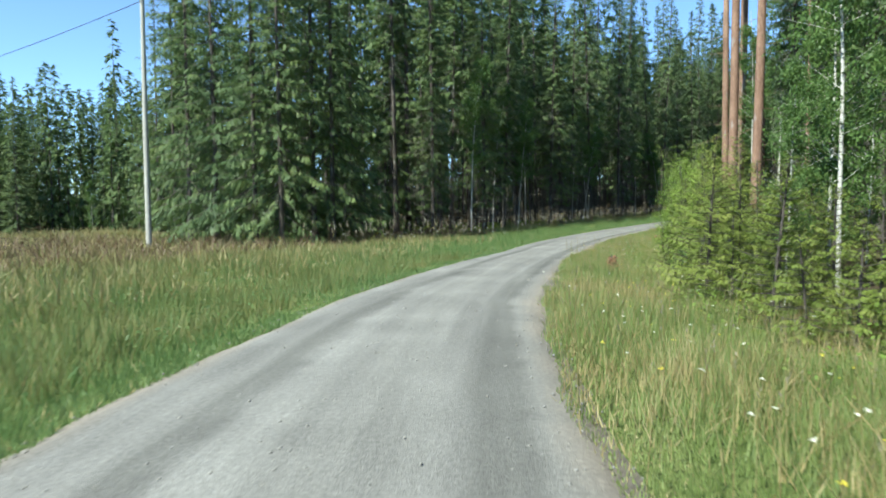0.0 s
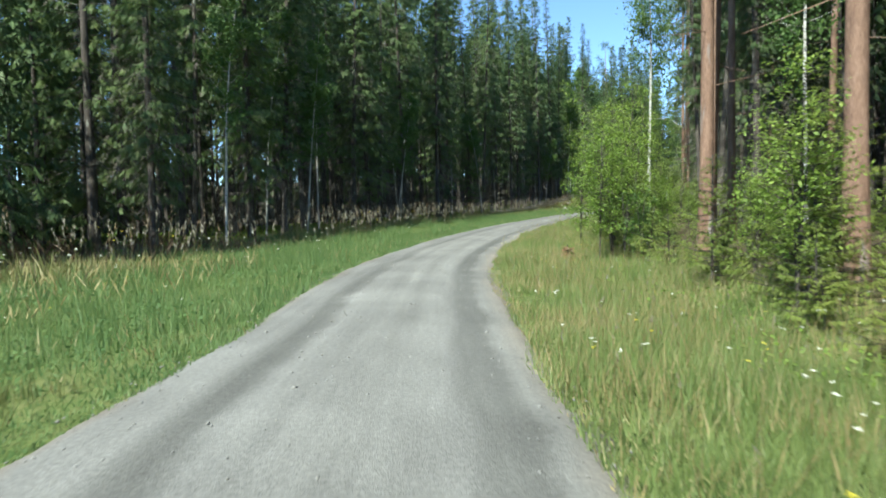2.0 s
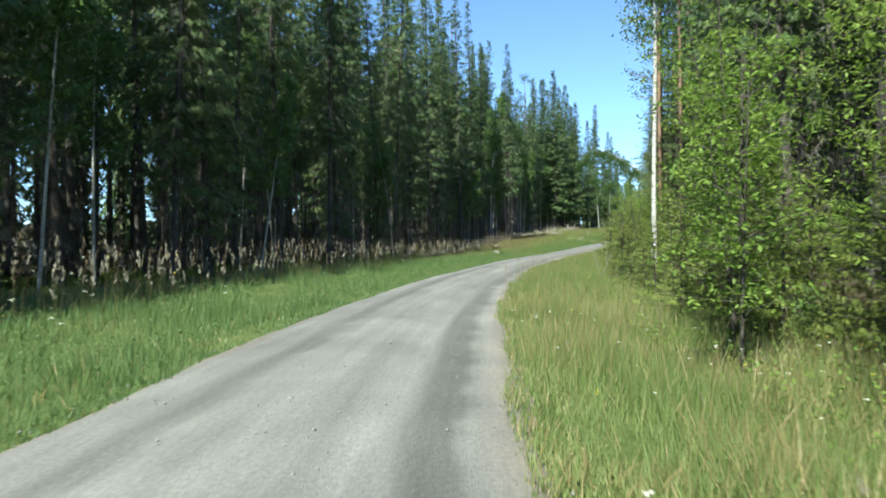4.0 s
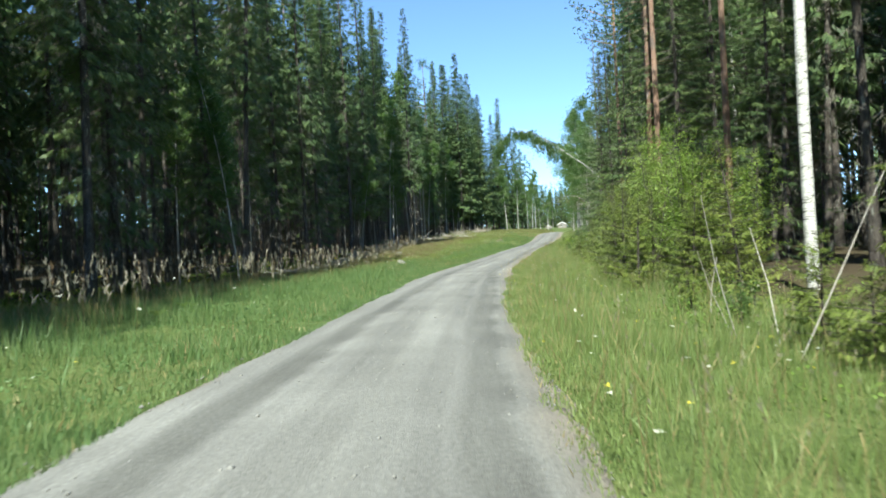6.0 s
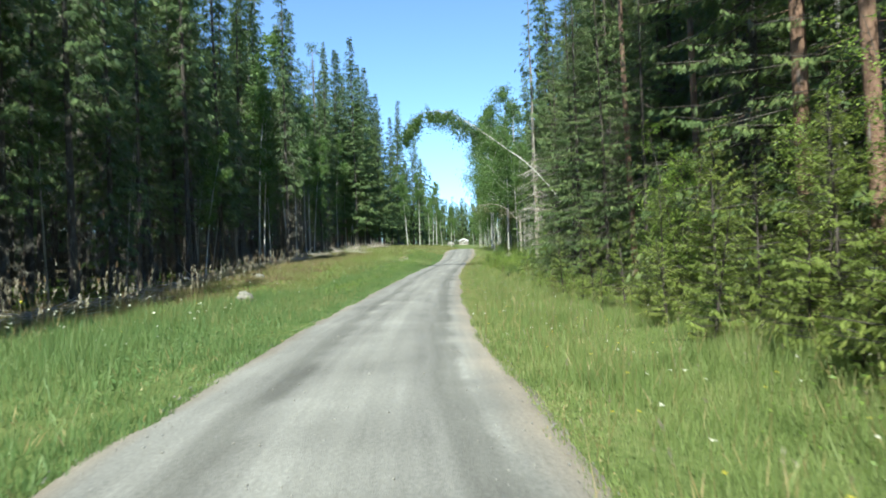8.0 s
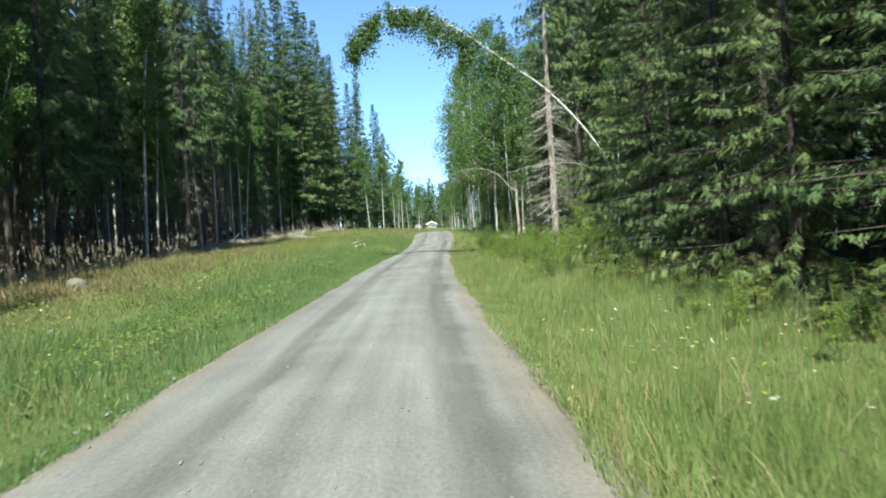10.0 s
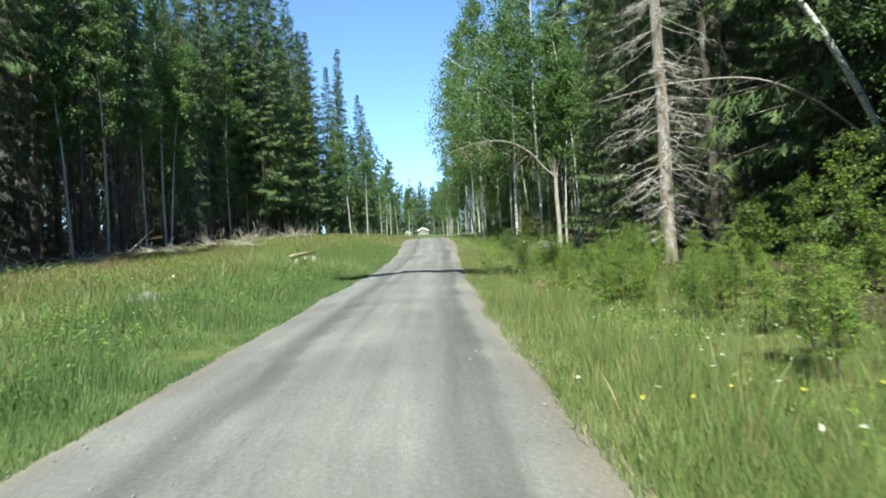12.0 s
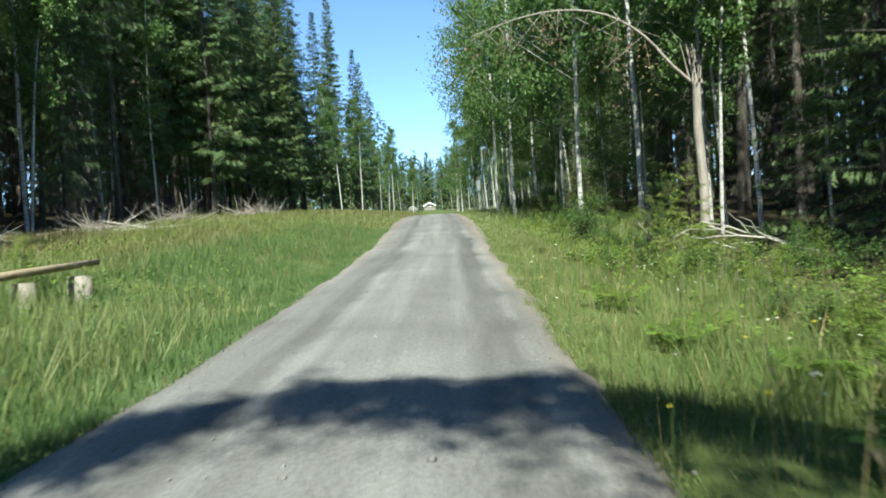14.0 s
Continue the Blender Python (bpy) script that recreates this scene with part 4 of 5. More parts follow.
# thin pale stems at the dim edge of the left wood
for s in np.arange(40, 125, 3.4):
    l, _ = forest_edge(s)
    stand([TALL_BIRCH], s + rng.uniform(-1.5, 1.5), l - rng.uniform(-0.6, 3.5), 0.7, 0.42, 0.62, "thin birches in the left wood", 3)

# ---- the thicket on the right ----


def r_gap(s):
    return float(forest_edge(s)[1]) + rng.uniform(0.5, 5.5)


for s in np.arange(2, 180, 0.95):
    if 121.5 < s < 125.5:
        p = at(s, r_gap(s))
        put(SHRUBS[0], (p[0], p[1], float(land(p)[0])), rng.uniform(0, 360), rng.uniform(0.5, 0.8), "bushes of the roadside thicket")
        continue
    _, r = forest_edge(s)
    if 86 < s < 104:
        kinds, lo, hi = [SPRUCE_YOUNG[3], SPRUCE_YOUNG[0], SHRUBS[0]], 0.5, 0.8
    elif 104 <= s < 122:
        kinds, lo, hi = [SHRUBS[0], SPRUCE_YOUNG[3]], 0.6, 0.8
    elif s >= 126:
        kinds, lo, hi = SHRUBS + [SPRUCE_YOUNG[0]], 0.7, 1.1
    elif 28 < s < 40:
        kinds, lo, hi = SPRUCE_YOUNG[:3] + [ROWANS[1], ROWANS[0]], 0.75, 1.1
    else:
        kinds, lo, hi = SPRUCE_YOUNG * 3 + [ROWANS[1], SHRUBS[0]], 0.7, 1.1
    stand(SHRUBS + SPRUCE_YOUNG[::3] if 28 < s < 44 else kinds, s + rng.uniform(-0.4, 0.4), r + rng.uniform(0.3, 1.1), 0.5, lo * 0.75, hi * 0.8, "bushes of the roadside thicket", 4)
    if 118.5 < s < 131 or 87 < s < 102:
        continue
    if rng.random() < 0.6:
        stand(kinds, s + rng.uniform(-0.4, 0.4), r + rng.uniform(1.3, 2.8), 0.5, lo * 0.75, hi * 1.1, "bushes of the roadside thicket", 4)
    if rng.random() < 0.35 and not 117 < s < 137:
        stand([SPRUCE_YOUNG[2], SPRUCE_YOUNG[1], SPRUCE_YOUNG[1], ROWANS[1]], s, r + rng.uniform(2.9, 4.6), 0.6, 0.7, 1.0, "bushes of the roadside thicket", 4)
for x, y, k, sc in [(11.1, 32.0, 2, 0.9), (10.2, 31.0, 0, 0.9), (12.6, 33.6, 2, 1.0), (12.0, 35.4, 0, 1.0), (28.9, 56.0, 2, 0.75), (30.6, 58.8, 2, 0.7), (36.6, 66.2, 2, 0.85), (38.2, 67.8, 0, 0.9), (26.4, 53.0, 0, 0.8), (27.6, 54.6, 0, 0.85), (13.6, 37.0, 2, 1.0), (15.4, 38.6, 0, 1.1), (10.6, 30.6, 0, 0.9), (14.4, 35.6, 2, 1.0)] + [(*at(s, lat), k, sc) for s, lat, k, sc in [(66.5, 4.6, 2, 0.85), (68.2, 5.4, 2, 0.95), (70.4, 5.8, 2, 0.8), (72.6, 5.9, 2, 0.9), (75.0, 6.0, 2, 0.8), (63.8, 4.6, 2, 0.75), (61.6, 4.2, 0, 0.9), (21.4, 4.2, 2, 0.7)]] + [(*at(s, lat), k, sc) for s, lat, k, sc in [(107.5, 5.6, 0, 0.65), (109.3, 5.2, 1, 0.7), (105.2, 5.5, 1, 0.7)]]:
    taken.append((x, y))
    put(ROWANS[k], (x, y, float(land((x, y))[0])), rng.uniform(0, 360), sc, "rowans at the roadside")
for s in np.arange(35.5, 44, 0.75):
    p = at(s, float(forest_edge(s)[1]) + rng.uniform(0.1, 1.2))
    put(SPRUCE_YOUNG[int(rng.integers(0, 2))], (p[0], p[1], float(land(p)[0])), rng.uniform(0, 360), rng.uniform(0.55, 0.9), "young spruces at the roadside")
for s in np.arange(100.5, 119, 0.15):
    p = at(s, float(forest_edge(s)[1]) + rng.uniform(-0.2, 3.0))
    put(ROWANS[int(rng.integers(0, 2))], (p[0], p[1], float(land(p)[0])), rng.uniform(0, 360), rng.uniform(0.22, 0.4), "low bright bushes round the dying spruce", "low bright green leafy bush in the undergrowth")
for s in np.concatenate([np.arange(84, 103, 0.3), np.arange(117, 142, 0.17)]):
    p = at(s, float(forest_edge(s)[1]) + rng.uniform(-0.1, 2.6))
    kind = [ROWANS[1], SHRUBS[0], SHRUBS[0], BRIGHT_SHRUB][int(rng.integers(4))]
    put(kind, (p[0], p[1], float(land(p)[0])), rng.uniform(0, 360), rng.uniform(0.2, 0.36) if kind is ROWANS[1] else rng.uniform(0.35, 0.7), "lush low growth along the thicket", "low leafy green growth along the edge of the thicket")
for s in np.arange(4, 30, 0.8):
    p = at(s, float(forest_edge(s)[1]) + rng.uniform(0.5, 2.2))
    kind = [SPRUCE_YOUNG[0], SPRUCE_YOUNG[1], SPRUCE_YOUNG[1], ROWANS[0]][int(rng.integers(4))]
    put(kind, (p[0], p[1], float(land(p)[0])), rng.uniform(0, 360), rng.uniform(0.6, 0.95), "bushes of the roadside thicket")
# leafy undergrowth at the left edge
for s in np.arange(26, 130, 4.5):
    l, _ = forest_edge(s)
    stand(SHRUBS, s + rng.uniform(-2, 2), l + rng.uniform(-2.5, 0.6), 1.0, 0.4, 0.8, "undergrowth at the edge of the left wood", 4)

# ---- grass and flowers ----


def blades(name, count, s0, s1, lat_lo, lat_hi, tall, width, material, label, near=None, bend=0.35, wilt=0.15, power=1.0, clumps=None, fine=False):
    """A sward of single blades over a strip beside the road."""
    s = s0 + (s1 - s0) * rng.random(count) ** power
    lo, hi = lat_lo(s), lat_hi(s)
    u = rng.random(count) if near is None else near(rng.random(count))
    lat = lo + (hi - lo) * u
    xy = at(s, lat)
    z = land(xy, s, lat)
    patch = 0.72 + 0.42 * lumps(xy[:, 0] * 0.9, xy[:, 1] * 0.9) + 0.2 * lumps(xy[:, 1] * 2.7, xy[:, 0] * 2.7)
    if clumps is not None:
        keep = lumps(xy[:, 0] * 1.7 + 5, xy[:, 1] * 1.7) + 0.4 * rng.normal(size=count) > clumps
        s, lat, xy, z, patch = s[keep], lat[keep], xy[keep], z[keep], np.maximum(patch[keep], 0.8)
        count = len(s)
    off = np.minimum(np.abs(lat - edge_l(s)), np.abs(lat - edge_r(s)))
    h = tall * np.clip(patch, 0.3, 1.5) * np.clip(0.3 + off * 0.75, 0.3, 1.0) * rng.uniform(0.55, 1.25, count)
    way = unit(np.column_stack([rng.normal(0, bend, (count, 2)), np.ones(count)]))
    base = np.column_stack([xy, z - 0.02])
    wide = width * rng.uniform(0.7, 1.4, count)
    if fine:
        side = unit(np.cross(way, rng.normal(size=(count, 3)))) * wide[:, None] / 2
        V, T = np.stack([base + side, base + way * h[:, None], base - side], 1).reshape(-1, 3), np.arange(count * 3).reshape(count, 3)
        me = mesh(name, V, tris=T, materials=[material])
    else:
        V, Q = kites(base, way, h, wide, rng.uniform(0, wilt, count) * 2)
        me = mesh(name, V, Q, materials=[material])
    tagged(new(name, me), label, "grass", kind="stuff")


L0, R0 = (lambda s: edge_l(s) + 0.1 + 0.05 * np.sin(s * 0.9) + 0.03 * np.sin(s * 2.7)), (lambda s: edge_r(s) - 0.08 + 0.05 * np.sin(s * 0.8 + 1) + 0.03 * np.sin(s * 2.5))
LE = lambda s: forest_edge(s)[0] - 0.8
RE = lambda s: forest_edge(s)[1] + 1.4
blades("lush_grass", 360000, 1.5, 142, lambda s: np.maximum(LE(s), np.interp(s, [78, 93, 105, 135], [-11, -5.6, -4.6, -5.2])), L0, 0.34, 0.0105, GRASS_L, "lush green grass of the verge before the spruce wood", lambda u: 1 - u ** 1.35, bend=0.26, fine=True)
blades("meadow_grass", 420000, 1.5, 135, R0, RE, 0.34, 0.0085, GRASS_R, "sunlit yellow-green meadow grass of the verge before the thicket", lambda u: u ** 1.05, bend=0.28, fine=True)
blades("olive_verge", 40000, 1.5, 22, lambda s: 0 * s - 13, lambda s: L0(s) - 0.6, 0.5, 0.011, OLIVE, "olive and straw-tinged grass by the clearing", lambda u: u ** 0.7, bend=0.3, fine=True, clumps=-0.2)
blades("olive_slope_grass", 60000, 80, 142, lambda s: LE(s) + 1.0, lambda s: L0(s) - 0.5, 0.42, 0.012, OLIVE, "olive and straw-tinged grass of the slope", bend=0.3, fine=True, clumps=-0.05)
blades("yellow_grass", 60000, 1.5, 48, R0, RE, 0.4, 0.008, GRASS_DRY, "yellowing grass at the outer bend", bend=0.3, fine=True, clumps=-0.1)
blades("far_grass", 46000, 128, 225, lambda s: LE(s) * 0.98, L0, 0.42, 0.026, OLIVE, "grass of the far slope")
blades("far_meadow_grass", 30000, 128, 225, R0, lambda s: RE(s) + 1, 0.42, 0.026, GRASS_R, "grass of the far thicket verge")
blades("dry_grass", 16000, 1.5, 130, lambda s: np.maximum(LE(s), -13) - 0.5, lambda s: LE(s) + 4.0, 0.55, 0.012, GRASS_DRY, "dry straw-coloured grass by the dark wood")
blades("straw_grass", 9000, 1.5, 135, R0, RE, 0.6, 0.007, GRASS_DRY, "dry straws among the verge before the thicket", lambda u: u ** 1.3)
blades("verge_straw", 3500, 1.5, 135, lambda s: 0 * s - 4.0, L0, 0.4, 0.010, GRASS_DRY, "dry straws along the inner edge of the road")
blades("clearing_grass", 36000, -5, 34, lambda s: 0 * s - 34, lambda s: 0 * s - 7.0, 0.6, 0.028, OLIVE, "rough grass of the clearing")
blades("clearing_straw", 22000, -5, 34, lambda s: 0 * s - 32, lambda s: 0 * s - 5.0, 0.6, 0.022, GRASS_DRY, "dry straw-coloured grass of the clearing")
blades("edge_grass", 34000, 1.5, 135, lambda s: R0(s) - 0.04, lambda s: R0(s) + 0.55, 0.26, 0.009, GRASS_R, "short grass creeping over the rim of the road", bend=0.4, fine=True)
blades("edge_turf", 34000, 1.5, 135, lambda s: L0(s) - 0.55, lambda s: L0(s) + 0.04, 0.26, 0.010, GRASS_L, "short turf creeping over the rim of the road", bend=0.4, fine=True)
blades("edge_straw", 14000, 1.5, 135, lambda s: R0(s) - 0.02, lambda s: R0(s) + 0.5, 0.18, 0.008, GRASS_DRY, "dry short grass at the rim of the road", bend=0.6)
blades("tall_tufts", 26000, 1.5, 135, lambda s: np.maximum(LE(s), np.interp(s, [80, 95, 110], [-9.5, -6.0, -5.0])), lambda s: L0(s) - 0.5, 0.62, 0.011, GRASS_L, "taller tufts of grass on the verge before the spruce wood", bend=0.28, clumps=0.55)
blades("tall_meadow_tufts", 26000, 1.5, 135, lambda s: R0(s) + 0.5, RE, 0.66, 0.0075, GRASS_R, "taller tufts of grass on the verge before the thicket", bend=0.28, clumps=0.55)
blades("slope_grass", 34000, 80, 140, lambda s: LE(s) - 0.3, lambda s: np.interp(s, [78, 100, 135], [-9.5, -4.6, -5.2]), 0.36, 0.016, OLIVE, "thin olive grass of the slope")
blades("brown_slope", 42000, 78, 140, lambda s: LE(s) - 0.5, lambda s: LE(s) + np.interp(s, [78, 100, 140], [2.2, 7.5, 8.0]), 0.4, 0.02, HEATH, "reddish-brown dry growth on the slope", bend=0.6)
blades("herb_leaves", 13000, 1.5, 130, lambda s: np.maximum(LE(s), -8), lambda s: L0(s) - 0.4, 0.26, 0.018, GRASS_L, "broad herb leaves among the grass", bend=0.9, clumps=0.3)
blades("herb_leaves_meadow", 10000, 1.5, 130, lambda s: R0(s) + 0.4, RE, 0.24, 0.014, GRASS_R, "broad herb leaves among the meadow", bend=0.9, clumps=0.3)
blades("heath", 14000, 14, 40, lambda s: 0 * s - 24, lambda s: np.interp(s, [14, 30, 40], [-11, -9.5, -7.5]), 0.75, 0.03, HEATH, "reddish-brown heath and old willowherb", bend=0.6)
blades("forest_undergrowth", 26000, 26, 120, lambda s: LE(s) - 9, lambda s: LE(s) + 0.5, 0.35, 0.06, LEAF_FERN, "low bilberry undergrowth in the wood", bend=0.9)


def leafage(name, count, s0, s1, lat_lo, lat_hi, tall, leaf, material, label, clumps):
    """Low broad-leaved herbs: small leaves in tiers over the ground, thicker in clumps."""
    s = rng.uniform(s0, s1, count)
    lat = lat_lo(s) + (lat_hi(s) - lat_lo(s)) * rng.random(count)
    xy = at(s, lat)
    thick = lumps(xy[:, 0] * 1.5 + 9, xy[:, 1] * 1.5)
    keep = thick + 0.45 * rng.normal(size=count) > clumps
    s, lat, xy, thick = s[keep], lat[keep], xy[keep], thick[keep]
    n = len(s)
    up = tall * np.sqrt(rng.random(n)) * np.clip(0.7 + 0.4 * thick, 0.35, 1.3)
    base = np.column_stack([xy, land(xy, s, lat) + up])
    way = unit(np.column_stack([rng.normal(size=(n, 2)), rng.uniform(-0.5, 0.4, n)]))
    size = leaf * rng.uniform(0.6, 1.4, n)
    side = unit(np.cross(way, np.array([0, 0, 1.0]) + rng.normal(0, 0.4, (n, 3))))
    V, Q = kites(base, way, size, size * 0.6, 0.15, side)
    tagged(new(name, mesh(name, V, Q, materials=[material])), label, "herbs", kind="stuff")


leafage("verge_herbs", 60000, 100, 142, lambda s: R0(s) + 1.2, lambda s: RE(s) + 0.9, 0.5, 0.038, LEAF_FERN, "lush broad-leaved herbs of the verge before the thicket", 0.2)
leafage("bramble_leaves", 44000, 4, 70, lambda s: R0(s) + 1.6, lambda s: RE(s) + 0.8, 0.5, 0.036, LEAF_FERN, "low leafy raspberry growth before the thicket", 0.25)
leafage("slope_herbs", 70000, 88, 142, lambda s: np.maximum(LE(s) + 1.5, -9.5), lambda s: L0(s) - 0.5, 0.5, 0.042, LEAF_FERN, "clumps of light green leafy herbs on the slope", 0.35)
leafage("clover_leaves", 60000, 3, 125, lambda s: np.maximum(LE(s), -6.5), lambda s: L0(s) - 0.5, 0.32, 0.045, GRASS_L, "low green herbs in the verge before the spruce wood", 0.3)


def stalks(name, count, s0, s1, lat_lo, lat_hi, tall, head, material, label, stem, plume=0.0, heads=6):
    """Flowers or seed heads on thin stems."""
    s = rng.uniform(s0, s1, count)
    lat = lat_lo(s) + (lat_hi(s) - lat_lo(s)) * rng.random(count)
    xy = at(s, lat)
    keep = lumps(xy[:, 0] * 0.6 + 3, xy[:, 1] * 0.6) + rng.normal(0, 0.5, count) > 0.0
    s, lat, xy = s[keep], lat[keep], xy[keep]
    n = len(s)
    base = np.column_stack([xy, land(xy, s, lat)])
    way = unit(np.column_stack([rng.normal(0, 0.13, (n, 2)), np.ones(n)]))
    h = tall * rng.uniform(0.6, 1.2, n)
    V1, Q1 = sticks(base, way, h, 0.0028)
    k = np.repeat(np.arange(n), heads)
    top = base[k] + way[k] * (h[k] * (1 - plume * rng.random(len(k))))[:, None]
    if plume:
        w = unit(way[k] + rng.normal(0, 0.25, (len(k), 3)))
        V2, Q2 = kites(top, w, head * rng.uniform(0.7, 1.3, len(k)), head * 0.2)
    else:
        w = unit(np.column_stack([rng.normal(size=(len(k), 2)), rng.normal(0, 0.25, len(k))]))
        V2, Q2 = kites(top, w, head * rng.uniform(0.7, 1.3, len(k)), head * 0.8, side=unit(np.cross(w, np.array([0, 0, 1.0]) + 0 * w)))
    me = mesh(name, np.concatenate([V1, V2]), np.concatenate([Q1, Q2 + len(V1)]), materials=[stem, material])
    idx = np.zeros(len(me.polygons), np.int32)
    idx[len(Q1):] = 1
    me.polygons.foreach_set("material_index", idx)
    tagged(new(name, me), label, "wildflowers", kind="stuff")


stalks("white_flowers", 1500, 2, 130, R0, RE, 0.52, 0.018, PETAL_W, "small white yarrow flowers of the verge before the thicket", GRASS_R)
stalks("yellow_flowers", 800, 2, 130, R0, lambda s: RE(s) - 0.6, 0.5, 0.018, PETAL_Y, "small yellow flowers of the verge before the thicket", GRASS_R)
stalks("white_verge_flowers", 800, 2, 125, lambda s: np.maximum(LE(s), -9), lambda s: L0(s) - 0.5, 0.55, 0.016, PETAL_W, "small white flowers of the verge before the spruce wood", GRASS_L)
stalks("yellow_verge_flowers", 260, 2, 110, lambda s: np.maximum(LE(s), -8), lambda s: L0(s) - 0.8, 0.65, 0.018, PETAL_Y, "yellow flowers of the verge before the spruce wood", GRASS_L)
stalks("seed_heads", 1700, 24, 112, lambda s: LE(s) + 3.0, lambda s: LE(s) + 5.8, 1.1, 0.10, SEED, "tall pale grass seed heads before the dark wood", OLIVE, 0.2, 8)
stalks("dark_seed_heads", 800, 24, 112, lambda s: LE(s) + 2.6, lambda s: LE(s) + 5.4, 1.3, 0.09, HEATH, "tall withered stalks with brown heads before the dark wood", HEATH, 0.3, 6)
stalks("white_umbels", 420, 22, 110, lambda s: LE(s) + 2.4, lambda s: L0(s) - 1.2, 0.85, 0.035, PETAL_W, "tall white umbel flowers standing over the verge before the spruce wood", GRASS_L, heads=12)
stalks("tansy_flowers", 160, 24, 95, lambda s: LE(s) + 2.4, lambda s: LE(s) + 5.2, 0.95, 0.035, PETAL_Y, "tall yellow tansy in the verge before the spruce wood", GRASS_L, heads=12)
stalks("meadow_seed_heads", 3600, 2, 135, R0, RE, 0.66, 0.03, SEED, "pale nodding seed heads over the meadow grass", GRASS_DRY, 0.14, 5)


def fern(name, fronds=8, L=0.9):
    """A fern: arching fronds with paired leaflets."""
    items = []
    plant = tagged(new(name), "bright green bracken fern on the verge", "fern")
    for i in range(fronds):
        a = i * 2 * np.pi / fronds + rng.uniform(-0.3, 0.3)
        u = np.linspace(0.15, 1, 18)
        out = np.array([math.cos(a), math.sin(a), 0])
        length = L * rng.uniform(0.75, 1.15)
        line = out[None] * (length * 0.75 * u)[:, None] + np.array([0, 0, 1.0])[None] * (length * (1.15 * u - 0.65 * u**2))[:, None]
        side = np.array([-out[1], out[0], 0])
        for sgn in (-1, 1):
            way = unit(np.broadcast_to(side * sgn + out * 0.35, (18, 3)) + rng.normal(0, 0.05, (18, 3)))
            ll = length * 0.32 * np.sin(np.clip(1.15 - u, 0.05, 1) * np.pi * 0.75) + 0.02
            items.append(kites(line, way, ll, length * 0.055, 0.2, np.broadcast_to(out, (18, 3))))
        seg = np.diff(line, axis=0)
        items.append(sticks(line[:-1], unit(seg), np.linalg.norm(seg, axis=1), 0.004))
        items.append(sticks(np.zeros((1, 3)), unit(line[:1]), np.linalg.norm(line[0]), 0.005))
    V, Q = merge(items)
    part("fronds", mesh("fronds", V, Q, materials=[LEAF_FERN]), plant)
    return plant


FERNS = [fern("bracken_fern", 8, 0.85), fern("bracken_fern", 7, 1.1)]
for s in list(np.arange(109, 140, 0.9)):
    _, r = forest_edge(s)
    p = at(s + rng.uniform(-0.3, 0.3), r + rng.uniform(-0.9, 0.9))
    put(FERNS[int(rng.integers(2))], (p[0], p[1], float(land(p)[0])), rng.uniform(0, 360), rng.uniform(0.5, 0.85), "ferns of the verge before the thicket")

for s, lat, sc in [(118.6, 3.3, 0.85), (119.2, 3.7, 1.0), (118.0, 3.7, 0.8), (120.2, 4.0, 0.9), (119.7, 3.2, 0.7)]:
    p = at(s, lat)
    put(FERNS[1], (p[0], p[1], float(land(p)[0])), rng.uniform(0, 360), sc, "ferns of the verge before the thicket")

for s, lat, sc in [(62.0, -5.6, 0.5), (62.7, -6.1, 0.6), (61.6, -6.2, 0.5)]:
    p = at(s, lat)
    put(FERNS[0], (p[0], p[1], float(land(p)[0])), rng.uniform(0, 360), sc, "ferns of the verge before the spruce wood", "yellow-green fern clump before the dark spruce wood")

# ---- single things ----


def lump(size, detail=2, rough=0.22, squash=0.65):
    """A boulder."""
    bm = bmesh.new()
    bmesh.ops.create_icosphere(bm, subdivisions=detail, radius=1)
    off = Vector(rng.uniform(-50, 50, 3))
    for v in bm.verts:
        n = noise.noise(v.co * 1.1 + off) + 0.5 * noise.noise(v.co * 2.7 + off)
        v.co = v.co * (1 + rough * 1.6 * n)
        v.co = Vector((v.co.x * size, v.co.y * size * 0.8, v.co.z * size * squash))
    me = bpy.data.meshes.new("boulder")
    bm.to_mesh(me)
    bm.free()
    me.polygons.foreach_set("use_smooth", np.ones(len(me.polygons), bool))
    me.materials.append(STONE)
    return me


for x, y, size, label in [(34.2, 81.2, 0.38, "pale granite boulder half sunk in the grass"), (49.9, 95.1, 0.26, "flat grey-tan stone sunk in the grassy verge"), (114.8, 177.6, 0.8, "pale boulder on the far slope"), (151.5, 203.0, 1.2, "big grey boulder by the far yard"), (149, 199.6, 0.8, "grey boulder by the far yard"),
                          (40.5, 93.0, 0.3, "small grey stone at the edge of the wood")]:
    ob = tagged(new("boulder", lump(size)), label, "boulder", "boulders")
    ob.matrix_basis = pose(x, y, float(land((x, y))[0]) + size * (0.28 if size != 0.26 else 0.05), 0, 0, rng.uniform(0, 360))


